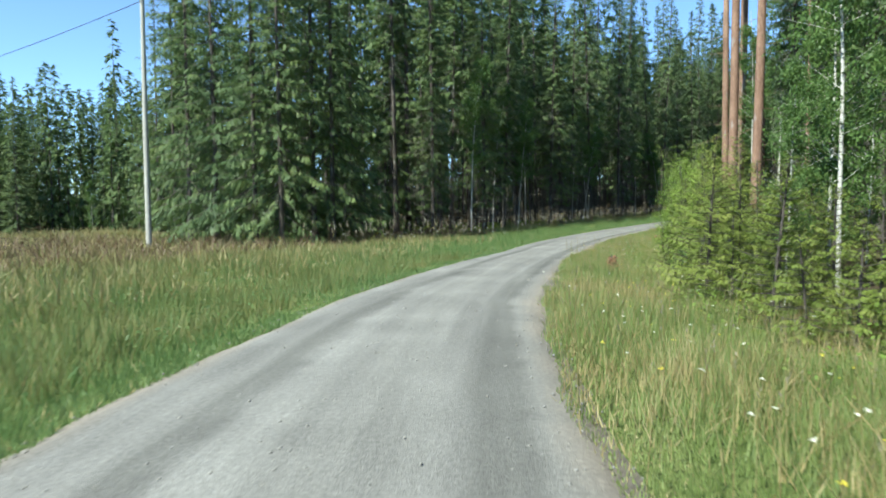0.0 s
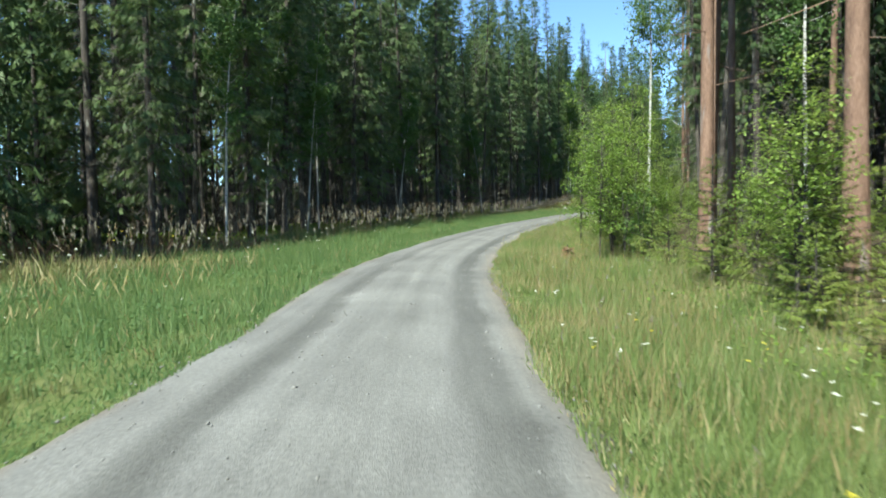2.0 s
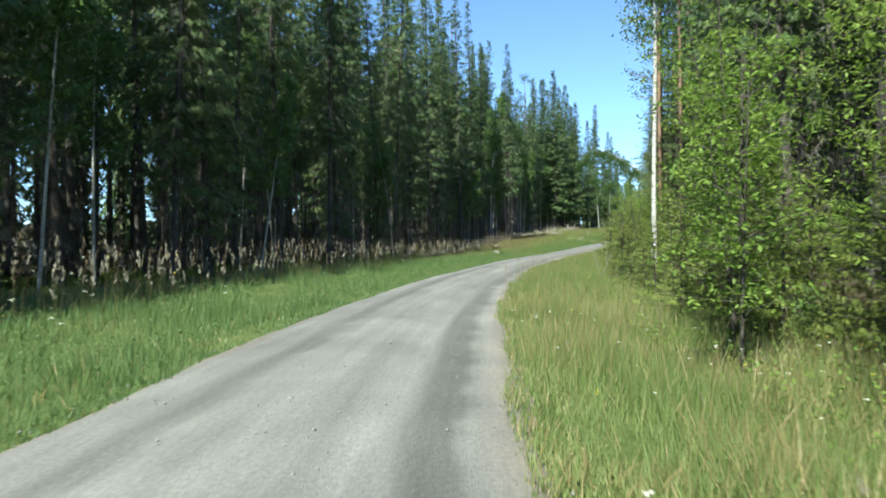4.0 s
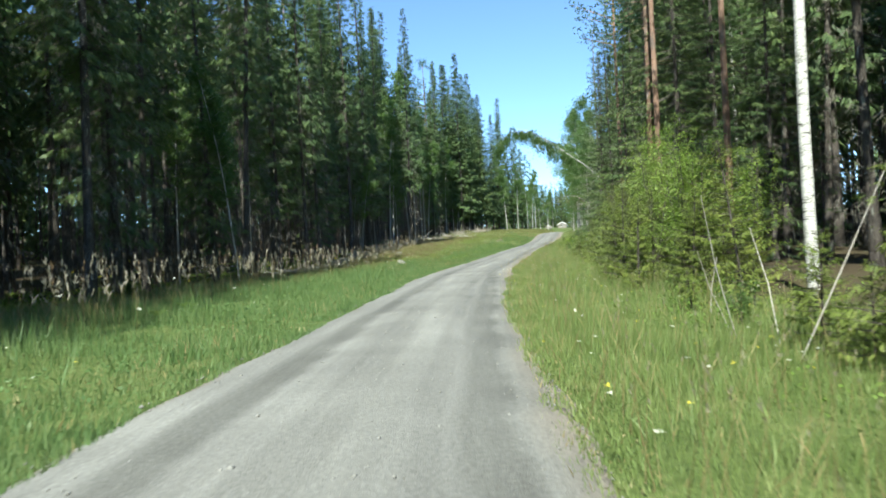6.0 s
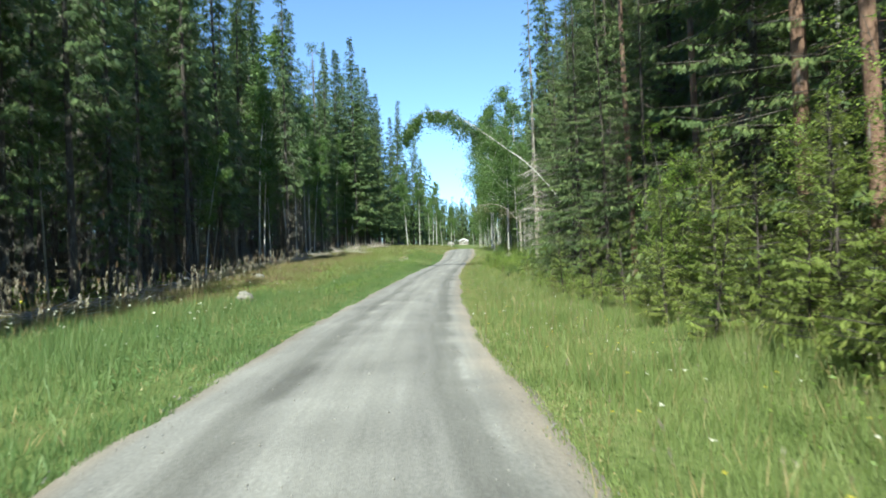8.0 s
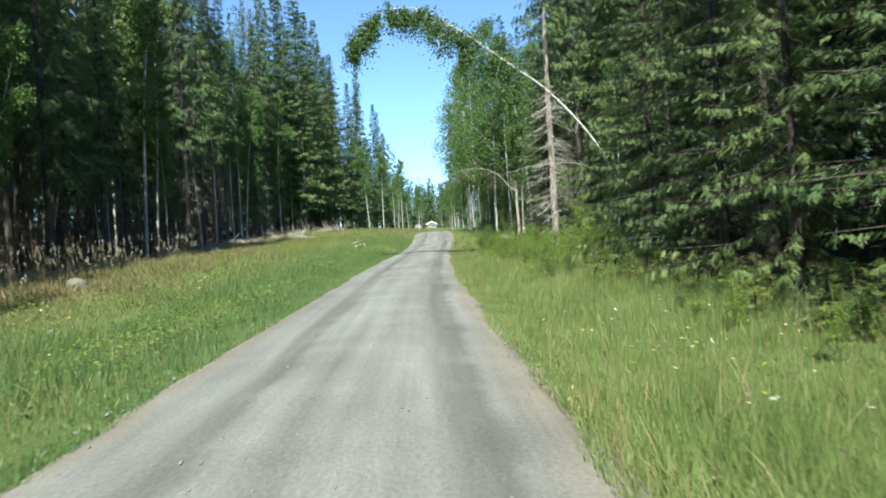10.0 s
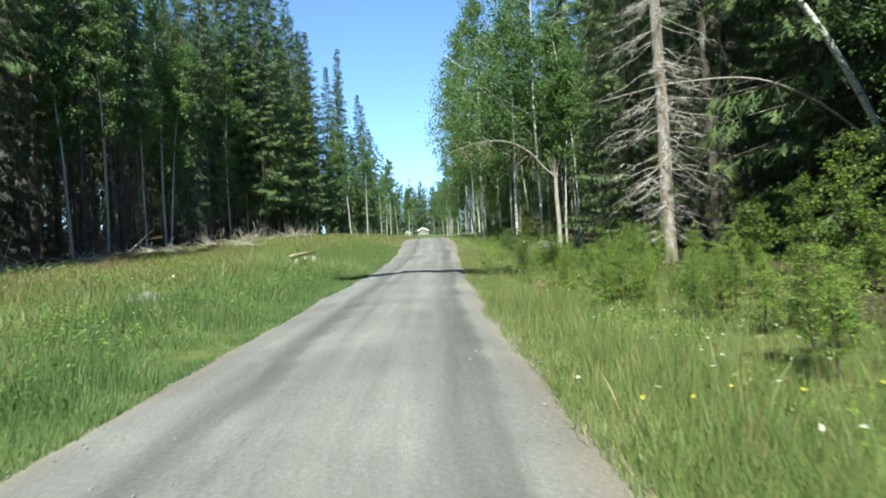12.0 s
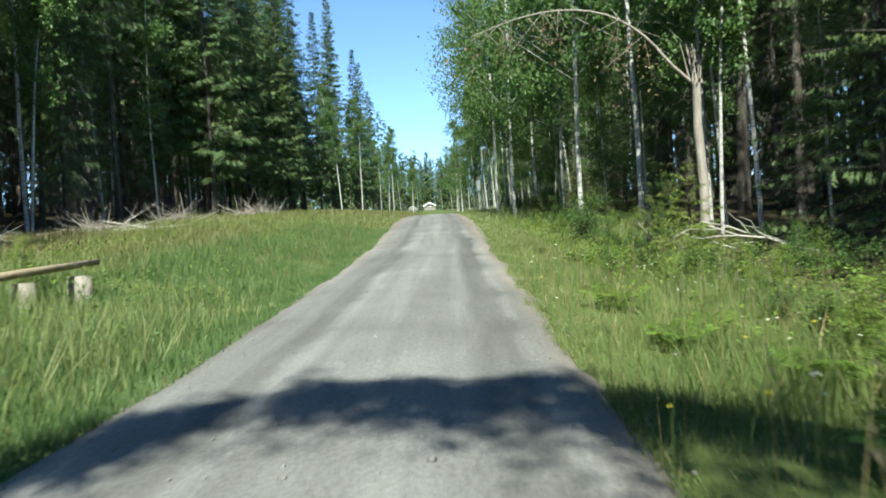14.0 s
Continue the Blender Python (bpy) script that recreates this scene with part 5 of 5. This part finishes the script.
def utility_pole(x, y, height):
    pole = tagged(new("utility_pole"), "weathered grey wooden utility pole in the clearing", "pole")
    z = float(land((x, y))[0])
    pole.matrix_basis = pose(x, y, z)
    V, Q = tube([(0, 0, -0.3), (0, 0, height * 0.5), (0.03, 0, height)], [0.135, 0.12, 0.095], 14)
    part("post", mesh("post", V, Q, materials=[WOOD_POLE], smooth=True), pole)
    V, Q = tube([(0, 0, height - 0.01), (0.03, 0, height + 0.03), (0.03, 0, height + 0.05)], [0.11, 0.10, 0.01], 14)
    part("cap", mesh("cap", V, Q, materials=[WIRE], smooth=True), pole)
    for k in (-1, 1):
        V, Q = tube([(0.02, 0.09 * k, height - 0.35), (0.02, 0.2 * k, height - 0.33), (0.02, 0.22 * k, height - 0.22)], [0.02, 0.02, 0.03], 8)
        part("insulator", mesh("insulator", V, Q, materials=[PAINT_WHITE], smooth=True), pole, "white insulator on its hook")
    return Vector((x, y, z + height - 0.25))


def wire(a, b, sag):
    u = np.linspace(0, 1, 30)[:, None]
    P = np.array(a)[None] * (1 - u) + np.array(b)[None] * u
    P[:, 2] -= (4 * sag * u * (1 - u))[:, 0]
    V, Q = tube(P, np.full(30, 0.018), 5)
    tagged(new("overhead_wire", mesh("overhead_wire", V, Q, materials=[WIRE], smooth=True)), "thin dark overhead wire strung from the pole", "wire")


top1 = utility_pole(-13.5, 31.6, 11.5)
top2 = utility_pole(-62.0, 62.0, 11.0)
top3 = utility_pole(6.9, -10.5, 9.0)
wire(top1, top2, 1.2)
wire(top1, top3, 0.9)


def dead_spruce(x, y, H=9.0):
    """The dying spruce by the road: pale flaking trunk, bare drooping branches with side twigs, green only high up."""
    tree = tagged(new("dying_spruce"), "dying spruce with pale bare trunk and dry grey branches", "tree")
    tree.matrix_basis = pose(x, y, float(land((x, y))[0]))
    zs = np.linspace(-0.2, 20.5, 20)
    V, Q = tube(np.column_stack([0.02 * np.sin(zs), 0.03 * np.cos(zs * 0.8), zs]), 0.19 * (1 - zs.clip(0) / 22) + 0.05 * np.exp(-zs.clip(0) * 2), 12)
    part("trunk", mesh("trunk", V, Q, materials=[BARK_DEAD], smooth=True), tree, "pale flaking bark")
    wood = []
    n = 110
    z = rng.uniform(0.7, 8.0, n)
    a = rng.uniform(0, 2 * np.pi, n)
    L = np.interp(z, [0.7, 2.5, 8], [0.8, 1.6, 1.2]) * rng.uniform(0.45, 1.15, n)
    out = np.column_stack([np.cos(a), np.sin(a), 0 * a])
    for i in range(n):
        u = np.linspace(0, 1, 6)
        drop = rng.uniform(0.3, 0.95)
        line = np.array([0, 0, z[i]]) + out[i] * (L[i] * u)[:, None] + np.array([0, 0, -1.0]) * (L[i] * (drop * u - 0.22 * u**2))[:, None] + np.concatenate([np.zeros((1, 3)), rng.normal(0, 0.05, (5, 3))])
        wood.append(tube(line, 0.010 * (1 - u) + 0.003, 4))
        m = 15
        k = rng.integers(2, 6, m)
        side = np.array([-out[i][1], out[i][0], 0]) * rng.choice([-1, 1], m)[:, None]
        wood.append(sticks(line[k], unit(side + out[i] * 0.6 + np.array([0, 0, -0.6]) + rng.normal(0, 0.2, (m, 3))), rng.uniform(0.15, 0.6, m), 0.005))
    V, Q = merge(wood)
    tagged(part("dry_branch", mesh("dry_branch", V, Q, materials=[WOOD_GREY], smooth=True), tree, "dry grey branches and twigs"), kind="stuff")
    _, (V1, Q1) = spruce_shape(20.5, 1.9, 8.5, 0.45, 6, 20, size=0.85, prongs=9, width=0.03, reach=(0.28, 0.5))
    part("crown", mesh("crown", V1, tris=Q1, materials=[NEEDLE]), tree)


dead_spruce(62.2, 92.6)


def arched_birch():
    """The birch that bows right over the road."""
    tree = tagged(new("bowed_birch"), "slender birch bowed in an arch over the road", "tree")
    s = 110.2
    base = spot(s, 8.6)
    tree.matrix_basis = Matrix.Translation(base)
    prof = spline([(8.6, base.z - 0.2), (8.0, 4.6), (7.1, 6.5), (6.2, 7.8), (4.9, 9.2), (3.6, 10.2), (2.2, 11.3), (0.4, 12.5), (-0.6, 12.8), (-1.6, 12.6), (-2.4, 12.0), (-2.8, 11.3)], 0.4)
    xy = at(np.full(len(prof), s), prof[:, 0])
    P = np.column_stack([xy, prof[:, 1]]) - np.array(base)
    f = np.linspace(0, 1, len(P))
    wood = [tube(P, 0.062 * (1 - f) + 0.012, 8)]
    n = 190
    k = np.minimum(len(P) - 1, (len(P) * (0.50 + 0.5 * rng.random(n) ** 0.85)).astype(int))
    u = rng.normal(0, 0.4, n)
    t_ax = at(s + 1.0, 0.0) - at(s, 0.0)
    across = np.array([t_ax[1], -t_ax[0]])
    way = unit(np.column_stack([u[:, None] * across + rng.normal(0, 0.16, (n, 1)) * t_ax, rng.uniform(-1.6, 0.1, n)]))
    L = rng.uniform(0.4, 1.3, n) * np.interp(prof[k, 0], [-2.8, -0.5, 1.5], [0.5, 0.65, 1.1])
    wood.append(sticks(P[k], way, L, 0.009))
    V, Q = merge(wood)
    part("trunk", mesh("trunk", V, Q, materials=[BARK_BIRCH], smooth=True), tree, "white bowed stem with hanging twigs")
    V1, Q1 = leaf_cloud(P[k], way, L, 95, 0.095, 0.10, 0.14)
    part("crown", mesh("crown", V1, Q1, materials=[LEAF_BIRCH]), tree)


arched_birch()


def bent_stem():
    """A thin dead stem bent over in front of the dark wood."""
    s = 111.0
    base = spot(s, 9.0)
    prof = spline([(9.0, base.z - 0.2), (8.9, 3.6), (8.2, 4.85), (6.5, 6.0), (4.8, 6.1), (3.2, 5.8)], 0.3)
    P = np.column_stack([at(np.full(len(prof), s), prof[:, 0]), prof[:, 1]]) - np.array(base)
    f = np.linspace(0, 1, len(P))
    stem = tagged(new("bent_sapling"), "thin dead sapling bent over, bare and grey", "tree")
    stem.matrix_basis = Matrix.Translation(base)
    V, Q = tube(P, 0.032 * (1 - f) + 0.007, 7)
    part("trunk", mesh("trunk", V, Q, materials=[WOOD_DEAD], smooth=True), stem)
    n = 22
    k = rng.integers(len(P) // 2, len(P), n)
    V, Q = sticks(P[k], unit(np.column_stack([rng.normal(0, 0.6, (n, 2)), rng.uniform(-1.2, 0.1, n)])), rng.uniform(0.2, 0.8, n), 0.005)
    tagged(part("twig", mesh("twig", V, Q, materials=[WOOD_DEAD]), stem), kind="stuff")


bent_stem()


def broken_birch():
    """A snapped young tree: splintered stump of a stem, its top bent down in a bare arch."""
    tree = tagged(new("snapped_birch"), "snapped thin tree with splintered stem and bent bare top", "tree")
    s = 129.5
    base = spot(s, 5.7)
    tree.matrix_basis = Matrix.Translation(base)
    up = np.array([(0, 0, -0.2), (0.02, 0, 1.2), (0.0, 0.05, 2.4), (-0.05, 0.0, 3.3)])
    wood = [tube(up, [0.11, 0.10, 0.095, 0.085], 9)]
    splinters = sticks(np.tile(up[-1], (16, 1)) + rng.normal(0, 0.05, (16, 3)), unit(np.column_stack([rng.normal(0, 0.15, (16, 2)), np.ones(16)])), rng.uniform(0.3, 0.9, 16), 0.03)
    tagged(part("splinter", mesh("splinter", *splinters, materials=[WOOD_DEAD]), tree, "torn pale splinters"), kind="stuff")
    prof = spline([(5.72, base.z + 3.2), (5.2, 7.0), (4.6, 7.7), (3.8, 8.2), (2.8, 8.35), (1.8, 8.2), (0.9, 7.9)], 0.3)
    P = np.column_stack([at(np.full(len(prof), s), prof[:, 0]), prof[:, 1]]) - np.array(base)
    f = np.linspace(0, 1, len(P))
    V, Q = merge(wood)
    part("trunk", mesh("trunk", V, Q, materials=[WOOD_DEAD], smooth=True), tree, "grey splintered wood")
    wood = [tube(P, 0.03 * (1 - f) + 0.008, 7)]
    n = 26
    k = rng.integers(3, len(P), n)
    twigs = sticks(P[k], unit(np.column_stack([rng.normal(0, 0.6, (n, 2)), rng.uniform(-1.4, -0.2, n)])), rng.uniform(0.3, 1.4, n), 0.008)
    tagged(part("twig", mesh("twig", *twigs, materials=[WOOD_DEAD]), tree), kind="stuff")
    V, Q = merge(wood)
    part("bent_top", mesh("bent_top", V, Q, materials=[WOOD_DEAD], smooth=True), tree, "bare bent stem")
    way = unit(np.column_stack([rng.normal(0, 0.5, (n, 2)), rng.uniform(-1.4, -0.3, n)]))
    V1, Q1 = leaf_cloud(P[k], way, rng.uniform(0.3, 1.1, n), 16, 0.07, 0.12, 0.2)
    part("withered_leaves", mesh("withered_leaves", V1, Q1, materials=[HEATH]), tree, "brown withered leaves")


broken_birch()

# thin bare birch stems beside it
for s, lat, sc in [(130.5, 6.2, 0.5), (129.2, 5.95, 0.46), (128.6, 6.5, 0.52), (131.6, 7.0, 0.56)]:
    p = at(s, lat)
    put(TALL_BIRCH, (p[0], p[1], float(land(p)[0])), rng.uniform(0, 360), sc, "birches along the road")


def log_seat():
    """A log laid over two short stumps in the verge."""
    a, b = Vector((57.75, 103.3, 0)), Vector((59.55, 104.75, 0))
    seat = tagged(new("log_seat"), "weathered peeled log resting on sawn stumps in the grass", "log seat")
    for e in (a, b):
        e.z = float(land((e.x, e.y))[0])
    seat.matrix_basis = Matrix.Translation(a)
    d = b - a
    across = Vector((d.y, -d.x, 0)).normalized()
    for k, (f, r) in enumerate([(0.1, 0.15), (0.52, 0.12), (0.92, 0.14)]):
        q = d * f
        g = float(land((a.x + q.x, a.y + q.y))[0]) - a.z
        V, Q = tube([(q.x, q.y, g - 0.1), (q.x, q.y, g + 0.03), (q.x + 0.01, q.y, g + 0.27 + 0.02 * k), (q.x + 0.01, q.y, g + 0.275 + 0.02 * k)], [r * 1.1, r, r * 0.94, 0.01], 14)
        part("stump", mesh("stump", V, Q, materials=[WOOD_DEAD], smooth=False), seat)
    z0, z1 = 0.36, d.z + 0.40
    V, Q = tube([tuple(d * -0.06 + Vector((0, 0, z0))), tuple(d * -0.059 + Vector((0, 0, z0))), tuple(d * 0.5 + Vector((0, 0, (z0 + z1) / 2 + 0.01))), tuple(d * 1.08 + Vector((0, 0, z1))), tuple(d * 1.081 + Vector((0, 0, z1)))], [0.005, 0.05, 0.046, 0.04, 0.005], 12)
    part("log", mesh("log", V, Q, materials=[WOOD_CUT], smooth=True), seat, "peeled weathered log")


log_seat()


p = at(122.3, -4.7)
put(ROWANS[1], (p[0], p[1], float(land(p)[0])), 40, 0.36, "herbs by the log seat", "slender leafy sapling growing before the log seat")
for x, y, sc in [(58.0, 103.0, 0.5), (58.6, 103.2, 0.3), (59.4, 104.1, 0.3)]:
    put(SHRUBS[0], (x, y, float(land((x, y))[0])), rng.uniform(0, 360), sc, "herbs by the log seat", "leafy herb growing by the log seat")


seat_s, seat_lat = (float(v[0]) for v in road_coords((58.6, 103.9)))
blades("seat_grass", 4500, seat_s - 3.2, seat_s + 2.0, lambda s: 0 * s + seat_lat - 1.8, lambda s: 0 * s + seat_lat + 2.2, 0.62, 0.008, GRASS_R, "tall grass round the log seat", bend=0.3)


def brush_pile(x, y, n, size, label, steep=0.35):
    z = float(land((x, y))[0])
    a = rng.uniform(0, 2 * np.pi, n)
    d = rng.random(n) ** 0.6 * size
    base = np.column_stack([d * np.cos(a), d * np.sin(a) * 0.7, rng.uniform(-0.02, 0.35, n) * (1.1 - d / size)])
    way = unit(np.column_stack([rng.normal(size=(n, 2)), rng.uniform(-0.1, steep, n)]))
    V, Q = sticks(base, way, rng.uniform(0.4, 1.7, n), rng.uniform(0.008, 0.028, n))
    ob = tagged(new("brush_pile", mesh("brush_pile", V, Q, materials=[WOOD_GREY if steep < 0.5 else WOOD_DEAD])), label, "brush pile", "brush piles", "stuff")
    ob.matrix_basis = pose(x, y, z)


for x, y, n, size in [(55.5, 115.0, 90, 1.6), (52.0, 112.0, 60, 1.3), (61.0, 120.5, 70, 1.5), (44.5, 101.5, 50, 1.2), (31.5, 85.5, 60, 1.4), (26.5, 79.5, 40, 1.2), (66.5, 123.0, 60, 1.3)] + [(*at(s, forest_edge(s)[0] + rng.uniform(0.2, 1.6)), int(rng.integers(30, 75)), rng.uniform(0.8, 1.5)) for s in np.arange(84, 142, 3.1)]:
    brush_pile(x, y, n, size, "heap of dry grey branches left at the edge of the wood")
for s, lat, size in [(158, -11.6, 1.5), (160.5, -12.2, 1.1), (150, -13.5, 1.2), (143, -14.2, 1.3)]:
    p = at(s, lat)
    brush_pile(p[0], p[1], 90, size, "tangled heap of brown roots and branches at the edge of the wood", 0.9)
for s, lat, k, sc in [(126.5, 4.3, 0, 1.1), (127.6, 3.7, 3, 0.9), (72.0, 4.3, 2, 0.95), (70.2, 4.0, 1, 1.0), (74.4, 4.6, 2, 0.8), (68.6, 4.2, 1, 1.0), (76.4, 4.8, 1, 1.0), (66.8, 4.0, 0, 1.1), (65.0, 4.2, 1, 0.9), (61.5, 4.4, 1, 1.0), (14.5, 4.4, 2, 0.9), (16.4, 4.7, 2, 1.0), (18.2, 4.2, 1, 1.1), (19.6, 4.8, 2, 0.85)]:
    p = at(s, lat)
    put(SPRUCE_YOUNG[k], (p[0], p[1], float(land(p)[0])), rng.uniform(0, 360), sc, "young spruces at the roadside")
p = at(127.5, 4.6)
brush_pile(p[0], p[1], 12, 1.3, "fallen dry branches at the edge of the thicket")


def fallen_branch(s, lat, label):
    """A dead forked branch, caught in the bushes at one end and lying on the ground at the other."""
    base = spot(s, lat)
    branch = tagged(new("fallen_branch"), label, "branch")
    branch.matrix_basis = Matrix.Translation(base)
    ends = [(-1.5, 0.5), (-1.05, 0.4), (-0.6, 0.26), (-0.2, 0.12), (0.2, 0.0)]
    xy = at(np.full(5, s), np.array([lat + e[0] for e in ends])) - np.array(base)[:2]
    P = np.column_stack([xy, [e[1] for e in ends]])
    P[1:4] += rng.normal(0, 0.03, (3, 3))
    V, Q = tube(P, [0.010, 0.014, 0.018, 0.02, 0.022], 7)
    part("stem", mesh("stem", V, Q, materials=[WOOD_GREY], smooth=True), branch)
    for k, rise in ((1, -0.35), (2, 0.5), (2, -0.25), (3, 0.35)):
        way = unit(P[k - 1] - P[k]) + np.array([rng.normal(0, 0.3), rng.normal(0, 0.3), rise])
        u = np.linspace(0, 1, 4)[:, None]
        side = P[k] + way * u * rng.uniform(0.45, 0.8) + np.concatenate([np.zeros((1, 3)), rng.normal(0, 0.03, (3, 3))])
        V, Q = tube(side, 0.009 * (1 - u[:, 0]) + 0.003, 5)
        part("side_branch", mesh("side_branch", V, Q, materials=[WOOD_GREY], smooth=True), branch)


fallen_branch(126.0, 5.8, "dead grey forked branch fallen against the bushes")
fallen_branch(124.9, 5.5, "thin dead grey branch lying at the edge of the thicket")


def bare_stick(x, y, length, tilt, label):
    z = float(land((x, y))[0])
    V, Q = tube([(0, 0, -0.05), (0.05, 0.02, length * 0.5), (0.02, 0.05, length)], [0.007, 0.006, 0.003], 6)
    ob = tagged(new("bare_stick", mesh("bare_stick", V, Q, materials=[WOOD_GREY], smooth=True)), label, "stick", "sticks")
    ob.matrix_basis = pose(x, y, z, tilt, rng.uniform(-10, 10), rng.uniform(0, 360))


bare_stick(53.1, 98.9, 0.5, 14, "short pale stick standing in the grassy verge")
for s, lat, n, t in [(54.5, 3.0, 2.0, -22), (55.3, 3.2, 1.4, -28), (56.2, 3.1, 1.7, -20), (57.0, 3.3, 1.1, -25), (58.0, 3.4, 0.9, 12)]:
    p = at(s, lat)
    bare_stick(p[0], p[1], n, t, "thin bare stem leaning out of the thicket")


def withered(x, y, h):
    tree = spruce("withered_seedling", h, h * 0.17, 0.05, 0.06, 6, 10, DEAD_LEAF, "small withered spruce with rust-red needles", "shrub", dead=0, size=0.24, droop=0.1, prongs=6, width=0.008)
    tree.matrix_basis = pose(x, y, float(land((x, y))[0]))


withered(4.27, 16.38, 0.5)
p = at(35.0, 2.3)
withered(p[0], p[1], 0.4)
p = at(112.5, 2.2)
withered(p[0], p[1], 0.3)


def box(x0, y0, z0, x1, y1, z1, bevel=0.0):
    bm = bmesh.new()
    bmesh.ops.create_cube(bm, size=1)
    for v in bm.verts:
        v.co = Vector(((x0 + x1) / 2 + v.co.x * (x1 - x0), (y0 + y1) / 2 + v.co.y * (y1 - y0), (z0 + z1) / 2 + v.co.z * (z1 - z0)))
    if bevel:
        bmesh.ops.bevel(bm, geom=bm.edges[:], offset=bevel, segments=1, affect="EDGES")
    return bm


def bm_part(name, bm, material, parent, label="", m=None):
    if m is not None:
        bm.transform(m)
    me = bpy.data.meshes.new(name)
    bm.to_mesh(me)
    bm.free()
    me.materials.append(material)
    return part(name, me, parent, label)


def cottage(x, y, turn):
    """The small cottage at the far end: boarded walls, a gabled roof with white bargeboards."""
    house = tagged(new("cottage"), "small pale cottage with grey gabled roof and white bargeboards", "house")
    house.matrix_basis = pose(x, y, float(land((x, y))[0]) - 0.1, 0, 0, turn)
    w, d, h, peak = 1.45, 2.2, 1.55, 2.3
    bm = bmesh.new()
    front = [bm.verts.new((px, -d, pz)) for px, pz in [(-w, 0), (w, 0), (w, h), (0, peak), (-w, h)]]
    bm.faces.new(front)
    ext = bmesh.ops.extrude_face_region(bm, geom=bm.faces[:])
    bmesh.ops.translate(bm, vec=(0, 2 * d, 0), verts=[g for g in ext["geom"] if isinstance(g, bmesh.types.BMVert)])
    bmesh.ops.recalc_face_normals(bm, faces=bm.faces[:])
    bm_part("wall", bm, PAINT_WALL, house)
    slope = math.atan2(peak - h, w)
    run = math.hypot(w, peak - h) + 0.25
    for k in (-1, 1):
        m = Matrix.Translation((0, 0, peak + 0.06)) @ Matrix.Rotation(k * slope, 4, "Y")
        roof = bm_part("roof", box(min(0, k * run), -d - 0.35, -0.03, max(0, k * run), d + 0.35, 0.05), ROOF, house, m=m)
        bm_part("bargeboard", box(min(0, k * run), -d - 0.39, -0.2, max(0, k * run), -d - 0.354, 0.06), PAINT_WHITE, roof, "white bargeboard", m)
    win = bm_part("window", box(-0.4, -d - 0.03, 0.6, 0.4, -d - 0.004, 1.3), PAINT_WHITE, house, "white framed window")
    for px in (-0.35, 0.03):
        bm_part("pane", box(px, -d - 0.036, 0.66, px + 0.32, -d - 0.031, 1.24), GLASS, win)


cottage(179.2, 227.8, -43)

# pebbles loose on the gravel
n = 5200
s = rng.uniform(2, 125, n)
lat = np.where(rng.random(n) < 0.65, np.choose(rng.integers(0, 3, n), [edge_l(s) + 0.12, edge_r(s) - 0.1, -0.75 + 0 * s]) + rng.normal(0, 0.22, n), edge_l(s) + (edge_r(s) - edge_l(s)) * rng.random(n))
lat = np.clip(lat, edge_l(s) - 0.05, edge_r(s) + 0.05)
xy = at(s, lat)
u = (2 * lat - edge_l(s) - edge_r(s)) / (edge_r(s) - edge_l(s))
zz = road_z(s) + 0.05 * (1 - u**2) - 0.02 * np.exp(-((np.abs(u) - 0.48) / 0.12) ** 2)
size = rng.uniform(0.005, 0.014, n) * np.where(rng.random(n) < 0.05, 1.8, 1.0)
octa = np.array([(1, 0, 0), (0, 1, 0), (-1, 0, 0), (0, -1, 0), (0, 0, 0.7), (0, 0, -0.7)], float)
V = (np.column_stack([xy, zz])[:, None] + octa[None] * size[:, None, None] * rng.uniform(0.7, 1.3, (n, 6, 1))).reshape(-1, 3)
tri = np.array([(0, 1, 4), (1, 2, 4), (2, 3, 4), (3, 0, 4), (1, 0, 5), (2, 1, 5), (3, 2, 5), (0, 3, 5)])
T = (np.arange(n)[:, None, None] * 6 + tri[None]).reshape(-1, 3)
tagged(new("pebbles", mesh("pebbles", V, tris=T, materials=[PEBBLE])), "loose grey pebbles strewn over the gravel road", "pebbles", kind="stuff")
